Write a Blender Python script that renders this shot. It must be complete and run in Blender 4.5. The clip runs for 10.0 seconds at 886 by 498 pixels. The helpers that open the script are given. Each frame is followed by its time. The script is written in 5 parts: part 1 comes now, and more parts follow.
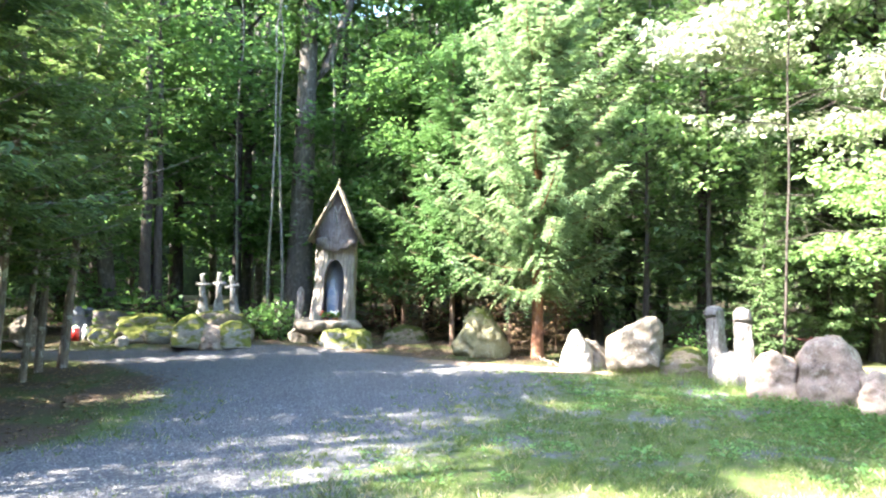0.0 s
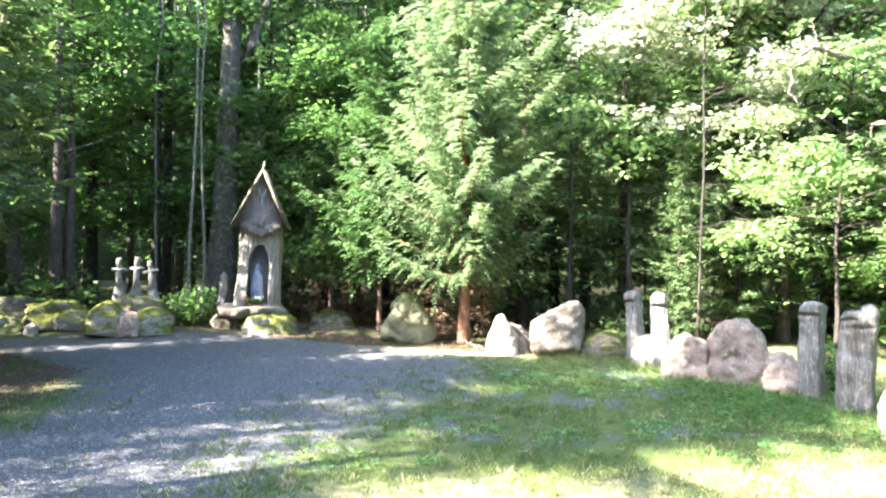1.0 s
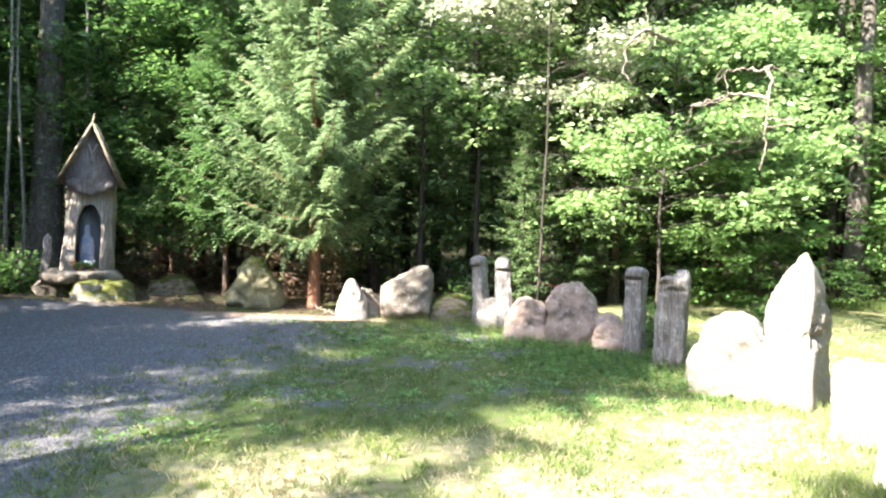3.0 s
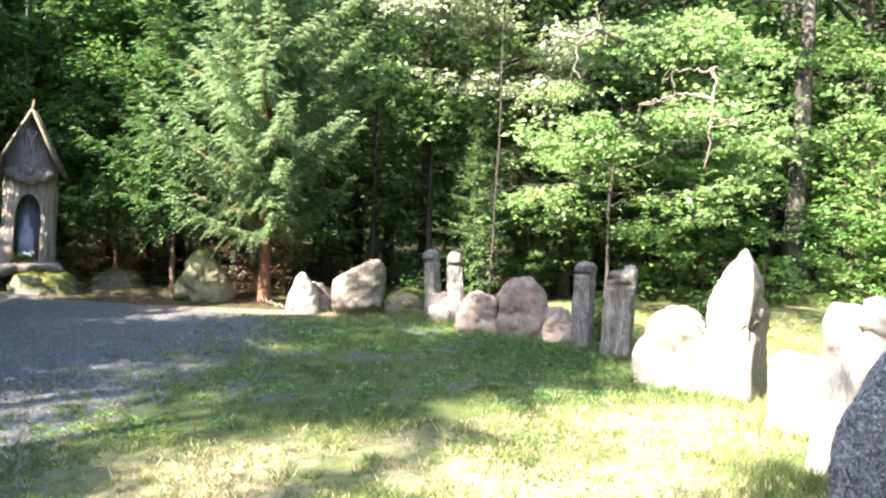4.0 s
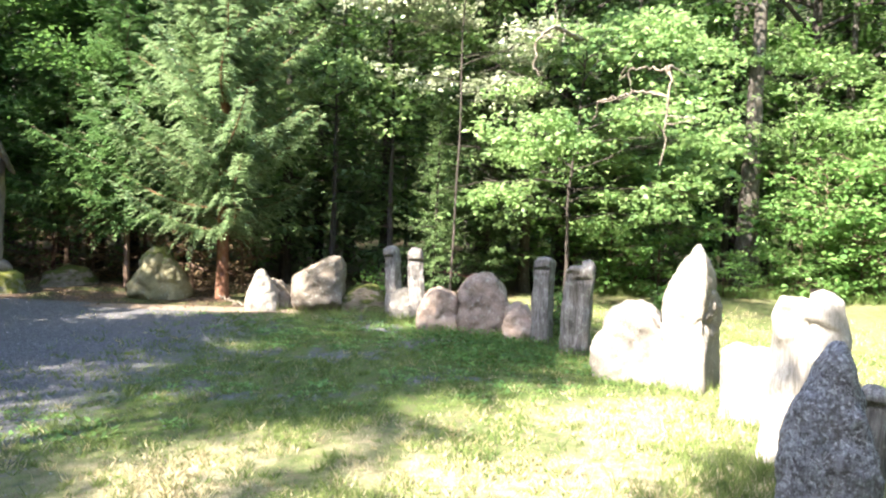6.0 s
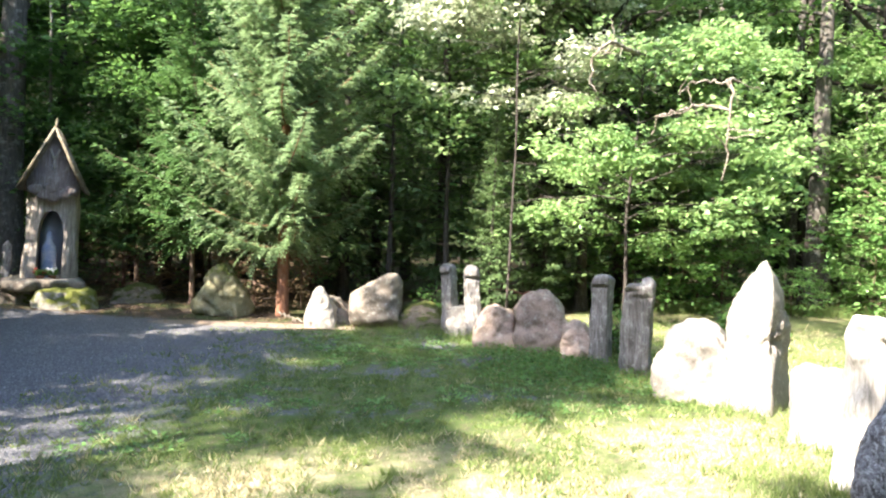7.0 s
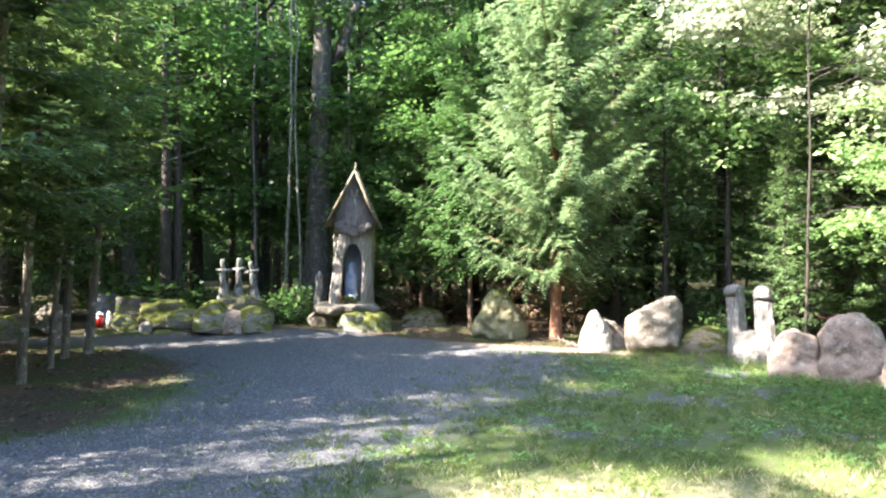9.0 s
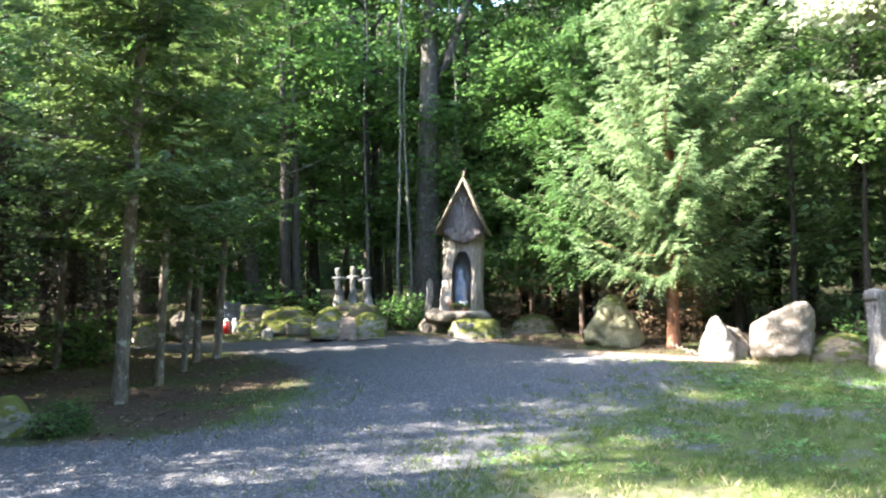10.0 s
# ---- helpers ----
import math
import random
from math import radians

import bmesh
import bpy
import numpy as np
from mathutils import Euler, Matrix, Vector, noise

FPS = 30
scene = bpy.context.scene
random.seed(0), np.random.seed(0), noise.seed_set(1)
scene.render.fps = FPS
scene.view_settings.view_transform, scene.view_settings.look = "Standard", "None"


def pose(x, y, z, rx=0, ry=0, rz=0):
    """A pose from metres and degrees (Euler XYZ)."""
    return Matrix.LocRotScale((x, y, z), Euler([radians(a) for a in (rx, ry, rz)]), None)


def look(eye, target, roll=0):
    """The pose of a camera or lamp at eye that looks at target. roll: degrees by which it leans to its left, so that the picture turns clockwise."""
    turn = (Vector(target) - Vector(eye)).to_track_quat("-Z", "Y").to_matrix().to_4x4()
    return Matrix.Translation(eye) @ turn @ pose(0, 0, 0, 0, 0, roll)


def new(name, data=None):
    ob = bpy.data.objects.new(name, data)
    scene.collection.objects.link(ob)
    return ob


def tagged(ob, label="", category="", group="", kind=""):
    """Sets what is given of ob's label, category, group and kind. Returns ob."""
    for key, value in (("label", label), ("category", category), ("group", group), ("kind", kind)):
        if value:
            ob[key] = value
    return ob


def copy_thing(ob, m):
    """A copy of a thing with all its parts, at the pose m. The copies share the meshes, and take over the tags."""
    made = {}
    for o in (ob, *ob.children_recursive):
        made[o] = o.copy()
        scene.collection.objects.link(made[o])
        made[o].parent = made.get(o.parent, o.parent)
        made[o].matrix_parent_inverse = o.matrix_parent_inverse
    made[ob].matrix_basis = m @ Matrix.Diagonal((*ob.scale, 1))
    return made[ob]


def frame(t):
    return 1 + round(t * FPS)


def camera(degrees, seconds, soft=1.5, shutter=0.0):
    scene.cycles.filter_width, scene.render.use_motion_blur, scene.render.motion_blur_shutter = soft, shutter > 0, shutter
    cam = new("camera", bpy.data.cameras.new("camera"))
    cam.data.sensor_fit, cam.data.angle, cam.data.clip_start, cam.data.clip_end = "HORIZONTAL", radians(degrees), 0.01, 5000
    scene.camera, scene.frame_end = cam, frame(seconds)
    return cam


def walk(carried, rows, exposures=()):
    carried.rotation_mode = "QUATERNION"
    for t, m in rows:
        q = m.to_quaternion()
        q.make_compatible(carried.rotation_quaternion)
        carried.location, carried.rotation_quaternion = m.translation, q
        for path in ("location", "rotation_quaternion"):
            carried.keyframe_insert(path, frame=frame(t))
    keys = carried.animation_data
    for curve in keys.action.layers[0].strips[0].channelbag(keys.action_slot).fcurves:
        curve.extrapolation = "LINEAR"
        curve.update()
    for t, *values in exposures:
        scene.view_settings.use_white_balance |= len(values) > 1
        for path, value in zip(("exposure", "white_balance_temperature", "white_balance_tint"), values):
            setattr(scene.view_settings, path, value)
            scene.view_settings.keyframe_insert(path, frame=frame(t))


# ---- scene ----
# camera and its walk: a hand-held turn on the spot
cam = camera(65.0, 10.0, soft=2.15)
EYE, TILT, LEAN = 1.6, 1.6, -0.6
ROWS = [
    (0, 0, 0, 0, -0.08, 0.01, 0.04),
    (0.5, -0.01, 0, -0.006, -3.14, -0.4, -0.18),
    (1, 0.023, -0.008, 0.009, -5.93, -1.23, -0.29),
    (1.5, 0.026, -0.02, 0.013, -9.21, -2.76, -1.05),
    (2, 0.032, -0.034, 0.035, -12.92, -3.28, -1.13),
    (2.5, 0.065, -0.026, 0.056, -15.69, -3.89, -1.2),
    (4, 0.082, -0.055, 0.043, -21.65, -4.48, -2.12),
    (4.5, 0.102, -0.06, 0.045, -23.64, -4.83, -2.6),
    (5, 0.095, -0.066, 0.047, -25.01, -4.97, -2.63),
    (5.5, 0.098, -0.065, 0.048, -25.05, -4.99, -2.31),
    (7, 0.088, -0.066, 0.051, -20.25, -3.45, -1.66),
    (7.5, 0.053, -0.048, 0.054, -14.13, -2.83, -0.84),
    (8, 0.008, -0.035, 0.057, -8.72, -2.45, -0.29),
    (8.5, -0.008, -0.033, 0.026, -3.64, -1.74, 0.5),
    (9, -0.012, -0.015, 0.003, 1.28, -1.43, 0.91),
    (9.5, -0.023, 0.006, -0.024, 5.92, -0.92, 1.24),
    (10, -0.048, 0.008, -0.017, 10.11, -0.58, 1.93),
]
walk(cam, [(t, pose(0, 0, EYE, TILT, LEAN, 0) @ pose(x, y, z, 90 + pitch, roll, yaw)) for t, x, y, z, yaw, pitch, roll in ROWS],
     exposures=[(0.0, 4.1, 6250, 15), (2.5, 3.4, 6350, 16), (5.5, 3.04, 6500, 16), (7.5, 3.03, 6400, 16), (10.0, 3.64, 6300, 16)])

# ---- world and sun ----
SUN_FROM = Vector((-0.93, -0.33, 0.85)).normalized()
world = bpy.data.worlds.new("sky")
scene.world = world
world.use_nodes = True
wn = world.node_tree.nodes
sky = wn.new("ShaderNodeTexSky")
sky.sky_type, sky.sun_disc = "NISHITA", False
sky.sun_elevation, sky.sun_rotation = math.asin(SUN_FROM.z), radians(250)
world.node_tree.links.new(sky.outputs[0], wn["Background"].inputs[0])
wn["Background"].inputs[1].default_value = 0.15
lamp = bpy.data.lights.new("sun", "SUN")
lamp.energy, lamp.angle, lamp.color = 4.3, radians(0.55), (1.0, 0.93, 0.80)
sun = new("sun", lamp)
sun.matrix_world = look(SUN_FROM * 60, (0, 0, 0))


# ---- materials ----
class Mat:
    """A node material in the making, with short ways to wire it."""

    def __init__(self, name, rough=0.8, spec=0.3):
        self.m = bpy.data.materials.new(name)
        self.m.use_nodes = True
        self.t = self.m.node_tree
        self.b = self.t.nodes["Principled BSDF"]
        self.b.inputs["Roughness"].default_value = rough
        self.b.inputs["Specular IOR Level"].default_value = spec
        self.co = self.t.nodes.new("ShaderNodeTexCoord").outputs["Object"]

    def link(self, a, b):
        self.t.links.new(a, b)

    def noise(self, scale, detail=4, rough=0.6, stretch=None, out="Fac"):
        n = self.t.nodes.new("ShaderNodeTexNoise")
        n.inputs["Scale"].default_value, n.inputs["Detail"].default_value = scale, detail
        n.inputs["Roughness"].default_value = rough
        src = self.co
        if stretch:
            mp = self.t.nodes.new("ShaderNodeMapping")
            mp.inputs["Scale"].default_value = stretch
            self.link(src, mp.inputs[0])
            src = mp.outputs[0]
        self.link(src, n.inputs["Vector"])
        return n.outputs[out]

    def voronoi(self, scale, out="Color", feature="F1"):
        n = self.t.nodes.new("ShaderNodeTexVoronoi")
        n.feature = feature
        n.inputs["Scale"].default_value = scale
        self.link(self.co, n.inputs["Vector"])
        return n.outputs[out]

    def ramp(self, fac, *stops):
        r = self.t.nodes.new("ShaderNodeValToRGB")
        e = r.color_ramp.elements
        while len(e) < len(stops):
            e.new(0.5)
        for el, (p, c) in zip(e, stops):
            el.position = p
            el.color = (c, c, c, 1) if isinstance(c, (int, float)) else (*c, 1)
        self.link(fac, r.inputs[0])
        return r.outputs[0]

    def mix(self, fac, a, b, blend="MIX"):
        n = self.t.nodes.new("ShaderNodeMix")
        n.data_type, n.blend_type = "RGBA", blend
        for sock, v in ((n.inputs[0], fac), (n.inputs[6], a), (n.inputs[7], b)):
            if isinstance(v, (int, float)):
                sock.default_value = v
            elif isinstance(v, tuple):
                sock.default_value = (*v, 1)
            else:
                self.link(v, sock)
        return n.outputs[2]

    def math(self, op, a, b=0.0, clamp=True):
        n = self.t.nodes.new("ShaderNodeMath")
        n.operation, n.use_clamp = op, clamp
        for sock, v in zip(n.inputs, (a, b)):
            if isinstance(v, (int, float)):
                sock.default_value = v
            else:
                self.link(v, sock)
        return n.outputs[0]

    def attr(self, name):
        n = self.t.nodes.new("ShaderNodeAttribute")
        n.attribute_name = name
        return n.outputs["Fac"]

    def normal_z(self):
        g = self.t.nodes.new("ShaderNodeNewGeometry")
        s = self.t.nodes.new("ShaderNodeSeparateXYZ")
        self.link(g.outputs["Normal"], s.inputs[0])
        return s.outputs[2]

    def island(self):
        return self.t.nodes.new("ShaderNodeNewGeometry").outputs["Random Per Island"]

    def done(self, colour, bump=None, strength=0.4, distance=0.02):
        if isinstance(colour, tuple):
            self.b.inputs["Base Color"].default_value = (*colour, 1)
        else:
            self.link(colour, self.b.inputs["Base Color"])
        if bump is not None:
            n = self.t.nodes.new("ShaderNodeBump")
            n.inputs["Strength"].default_value, n.inputs["Distance"].default_value = strength, distance
            self.link(bump, n.inputs["Height"])
            self.link(n.outputs[0], self.b.inputs["Normal"])
        return self.m


def leaf_material(name, dark, mid, light, clear=0.35, rough=0.45, spec=0.35):
    """Leaves: varied greens leaf by leaf, patches by branch, some light let through."""
    k = Mat(name, rough, spec)
    c = k.ramp(k.island(), (0.0, dark), (0.55, mid), (1.0, light))
    c = k.mix(k.ramp(k.noise(0.9, 2), (0.35, 0.0), (0.7, 0.55)), c, light)
    k.done(c)
    tr = k.t.nodes.new("ShaderNodeBsdfTranslucent")
    k.link(k.mix(0.45, c, tuple(min(1, v * 1.5) for v in light)), tr.inputs["Color"])
    mx = k.t.nodes.new("ShaderNodeMixShader")
    mx.inputs[0].default_value = clear
    k.link(k.b.outputs[0], mx.inputs[1])
    k.link(tr.outputs[0], mx.inputs[2])
    k.link(mx.outputs[0], k.t.nodes["Material Output"].inputs[0])
    return k.m


def stone_material(name, base, dark, pale, lichen=0.35, moss=0.0, moss_colour=(0.13, 0.14, 0.032)):
    """Granite boulder: mottled grain, dark weathering, pale lichen spots, moss on what faces up."""
    k = Mat(name, 0.9, 0.2)
    c = k.mix(k.ramp(k.noise(3.4, 6, 0.7), (0.42, 0.0), (0.60, 1.0)), base, dark)
    c = k.mix(k.ramp(k.noise(1.7, 4, 0.7), (0.48, 0.0), (0.60, 0.75)), c, tuple(0.6 * a + 0.4 * b for a, b in zip(base, pale)))
    c = k.mix(k.ramp(k.noise(8.0, 6, 0.75), (0.56, 0.0), (0.66, 0.6)), c, tuple(0.55 * v for v in dark))
    c = k.mix(k.ramp(k.noise(55, 3), (0.35, 0.0), (0.7, 0.45)), c, pale)
    c = k.mix(k.math("MULTIPLY", k.ramp(k.noise(11, 4, 0.7), (0.56, 0.0), (0.64, 1.0)), lichen), c, (0.55, 0.55, 0.47))
    c = k.mix(k.ramp(k.noise(30, 3), (0.62, 0.0), (0.72, 0.5)), c, (0.05, 0.045, 0.04))
    if moss > 0:
        up = k.math("ADD", k.math("MULTIPLY", k.normal_z(), 0.55, False), k.noise(3.5, 5, 0.65), False)
        mask = k.ramp(up, (0.97 - 0.62 * moss, 0.0), (1.14 - 0.62 * moss, 1.0))
        mc = k.mix(k.noise(9, 4), moss_colour, (moss_colour[0] * 1.9, moss_colour[1] * 1.85, moss_colour[2] * 1.6))
        c = k.mix(mask, c, k.mix(k.noise(60, 3), mc, (0.05, 0.06, 0.015)))
    return k.done(c, k.mix(0.5, k.noise(14, 8, 0.7), k.noise(70, 4)), 0.7, 0.03)


def wood_material(name, base, dark, pale, lichen=0.3, grain=(14, 14, 1.2)):
    """Weathered wood with the grain upright, checks and grey lichen."""
    k = Mat(name, 0.85, 0.2)
    g = k.noise(3.2, 6, 0.65, grain)
    c = k.ramp(g, (0.3, dark), (0.5, base), (0.72, pale))
    c = k.mix(k.ramp(k.noise(2.2, 4), (0.4, 0.0), (0.7, 0.7)), c, dark, "MIX")
    c = k.mix(k.math("MULTIPLY", k.ramp(k.noise(16, 4, 0.7), (0.55, 0.0), (0.66, 1.0)), lichen), c, (0.5, 0.52, 0.46))
    return k.done(c, g, 0.7, 0.02)


def bark_material(name, base, dark, pale, stretch=(9, 9, 2.0), lichen=0.25, patches=(0.46, 0.47, 0.41)):
    k = Mat(name, 0.9, 0.15)
    g = k.noise(2.4, 6, 0.7, stretch)
    c = k.ramp(g, (0.32, dark), (0.55, base), (0.75, pale))
    c = k.mix(k.math("MULTIPLY", k.ramp(k.noise(7, 4, 0.7), (0.55, 0.0), (0.64, 1.0)), lichen), c, patches)
    return k.done(c, g, 1.0, 0.03)


GRANITE = stone_material("granite", (0.165, 0.135, 0.103), (0.06, 0.047, 0.035), (0.34, 0.30, 0.24))
GRANITE_PINK = stone_material("pink_granite", (0.255, 0.19, 0.148), (0.09, 0.064, 0.05), (0.43, 0.35, 0.29), 0.3)
GRANITE_PALE = stone_material("pale_granite", (0.26, 0.235, 0.20), (0.13, 0.112, 0.09), (0.38, 0.36, 0.32), 0.4)
GRANITE_MOSSY = stone_material("mossy_granite", (0.26, 0.24, 0.20), (0.13, 0.12, 0.10), (0.42, 0.40, 0.34), 0.25, 0.72)
GRANITE_DUSKY = stone_material("dark_mossed_granite", (0.20, 0.16, 0.115), (0.09, 0.072, 0.05), (0.32, 0.27, 0.21), 0.2, 0.6, (0.055, 0.062, 0.014))
GRANITE_SLAB = stone_material("dark_slab_stone", (0.125, 0.11, 0.115), (0.065, 0.057, 0.06), (0.20, 0.18, 0.18), 0.1, 0.42)
GRANITE_GREEN = stone_material("algae_granite", (0.19, 0.18, 0.10), (0.10, 0.095, 0.055), (0.30, 0.28, 0.18), 0.2, 0.26, (0.10, 0.11, 0.03))
k = Mat("lichen_granite", 0.95, 0.1)
crust = k.noise(24, 5, 0.75)
c = k.mix(k.ramp(k.noise(4, 4), (0.4, 0.0), (0.6, 1.0)), (0.17, 0.155, 0.155), (0.09, 0.085, 0.088))
c = k.mix(k.ramp(crust, (0.45, 0.0), (0.54, 1.0)), c, (0.25, 0.255, 0.27))
c = k.mix(k.ramp(k.noise(40, 4), (0.54, 0.0), (0.60, 1.0)), c, (0.40, 0.41, 0.42))
GRANITE_LICHEN = k.done(c, k.mix(0.5, crust, k.noise(60, 4)), 1.0, 0.05)
SLATE = stone_material("blue_grey_slab", (0.15, 0.16, 0.18), (0.09, 0.095, 0.11), (0.24, 0.25, 0.27), 0.15)
WOOD_GREY = wood_material("grey_wood", (0.20, 0.185, 0.168), (0.075, 0.066, 0.058), (0.37, 0.355, 0.33), 0.45)
WOOD_SHRINE = wood_material("shrine_wood", (0.30, 0.26, 0.215), (0.17, 0.14, 0.115), (0.45, 0.40, 0.34), 0.3, (10, 10, 1.0))
WOOD_GABLE = wood_material("gable_wood", (0.20, 0.165, 0.145), (0.10, 0.082, 0.072), (0.30, 0.26, 0.23), 0.2, (12, 12, 1.2))
WOOD_ROOF = wood_material("roof_wood", (0.17, 0.14, 0.095), (0.085, 0.072, 0.048), (0.28, 0.24, 0.16), 0.35, (4, 4, 3))
WOOD_PALE = wood_material("pale_wood", (0.38, 0.36, 0.32), (0.20, 0.18, 0.155), (0.54, 0.52, 0.47), 0.3)
WOOD_CROSS = wood_material("cross_wood", (0.19, 0.185, 0.165), (0.075, 0.068, 0.06), (0.34, 0.33, 0.30), 0.35, (9, 9, 3))
WOOD_DEAD = wood_material("dead_wood", (0.19, 0.16, 0.125), (0.085, 0.07, 0.053), (0.30, 0.27, 0.22), 0.4, (6, 6, 6))
BARK_SPRUCE = bark_material("spruce_bark", (0.17, 0.115, 0.085), (0.08, 0.05, 0.04), (0.28, 0.19, 0.14))
BARK_RED = bark_material("red_spruce_bark", (0.24, 0.115, 0.07), (0.12, 0.055, 0.035), (0.36, 0.19, 0.12), lichen=0.12)
BARK_LEFT = bark_material("lichened_bark", (0.215, 0.18, 0.145), (0.095, 0.078, 0.062), (0.36, 0.315, 0.26), lichen=0.95)
BARK_GREY = bark_material("grey_bark", (0.098, 0.088, 0.074), (0.045, 0.04, 0.033), (0.165, 0.15, 0.125), (7, 7, 2.0))
# Bark toned dark to hold the shade that the wood's stems stand in
BARK_DARK = bark_material("shade_dark_bark", (0.062, 0.052, 0.045), (0.03, 0.025, 0.022), (0.11, 0.092, 0.08), lichen=0.08)
BARK_BIRCH = bark_material("pale_bark", (0.17, 0.16, 0.13), (0.08, 0.072, 0.06), (0.28, 0.265, 0.23), (4, 4, 6), 0.3)
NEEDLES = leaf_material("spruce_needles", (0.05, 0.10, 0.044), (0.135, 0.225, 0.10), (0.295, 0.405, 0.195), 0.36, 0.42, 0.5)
NEEDLES_MID = leaf_material("young_spruce_needles", (0.036, 0.085, 0.03), (0.07, 0.15, 0.05), (0.14, 0.25, 0.08), 0.32, 0.45)
# Dark greens hold the crowns' shade, the yellow-green end paints sun on the tips
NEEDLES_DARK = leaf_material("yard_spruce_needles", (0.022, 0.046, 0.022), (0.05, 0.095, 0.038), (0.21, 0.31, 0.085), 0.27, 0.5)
# Near-black brown: the gloom between the left spruces put into their colour
TWIGS_SHADE = leaf_material("shade_dark_spruce_twigs", (0.018, 0.014, 0.010), (0.034, 0.026, 0.018), (0.055, 0.043, 0.028), 0.1, 0.8)
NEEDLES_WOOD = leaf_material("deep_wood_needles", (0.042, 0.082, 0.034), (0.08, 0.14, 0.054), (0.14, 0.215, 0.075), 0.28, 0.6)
NEEDLES_DEAD = leaf_material("dead_needles", (0.09, 0.06, 0.035), (0.15, 0.10, 0.055), (0.21, 0.15, 0.08), 0.15, 0.8)
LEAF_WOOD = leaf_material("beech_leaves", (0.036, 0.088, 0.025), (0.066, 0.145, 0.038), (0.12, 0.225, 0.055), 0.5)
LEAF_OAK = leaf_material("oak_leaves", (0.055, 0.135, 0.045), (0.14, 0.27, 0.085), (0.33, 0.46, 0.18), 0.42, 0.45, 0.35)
# Whitish leaf colours: the sun's glare on oak foliage is painted in
LEAF_GLARE = leaf_material("sun_glare_leaves", (0.10, 0.17, 0.06), (0.28, 0.35, 0.19), (0.55, 0.57, 0.42), 0.3, 0.4, 0.5)
LEAF_SHRUB = leaf_material("shrub_leaves", (0.05, 0.13, 0.035), (0.105, 0.225, 0.06), (0.20, 0.34, 0.10), 0.38)
# Dry straw, paled so that it also carries the glare of full sun
GRASS_DRY_LIT = leaf_material("dry_sunlit_grass_blades", (0.24, 0.20, 0.10), (0.43, 0.37, 0.21), (0.58, 0.52, 0.34), 0.28, 0.6)
GRASS = leaf_material("grass_blades", (0.04, 0.08, 0.02), (0.10, 0.165, 0.042), (0.25, 0.30, 0.105), 0.33, 0.6)
FLOWER_RED = Mat("red_petals", 0.6).done((0.36, 0.08, 0.05))
FLOWER_WHITE = Mat("white_petals", 0.6).done((0.75, 0.72, 0.68))
WAX_WHITE = Mat("white_wax", 0.4).done((0.78, 0.75, 0.70))
GLASS_RED = Mat("red_lantern_plastic", 0.3, 0.5).done((0.42, 0.02, 0.015))
ROPE = Mat("red_rope", 0.8).done((0.08, 0.022, 0.02))
k = Mat("statue_plaster", 0.7)
STATUE = k.done(k.mix(k.ramp(k.noise(5, 3), (0.4, 0.0), (0.6, 1.0)), (0.16, 0.20, 0.29), (0.32, 0.33, 0.36)))
k = Mat("niche_lining", 0.9)
NICHE = k.done(k.mix(k.noise(6, 4), (0.20, 0.22, 0.26), (0.36, 0.38, 0.42)))


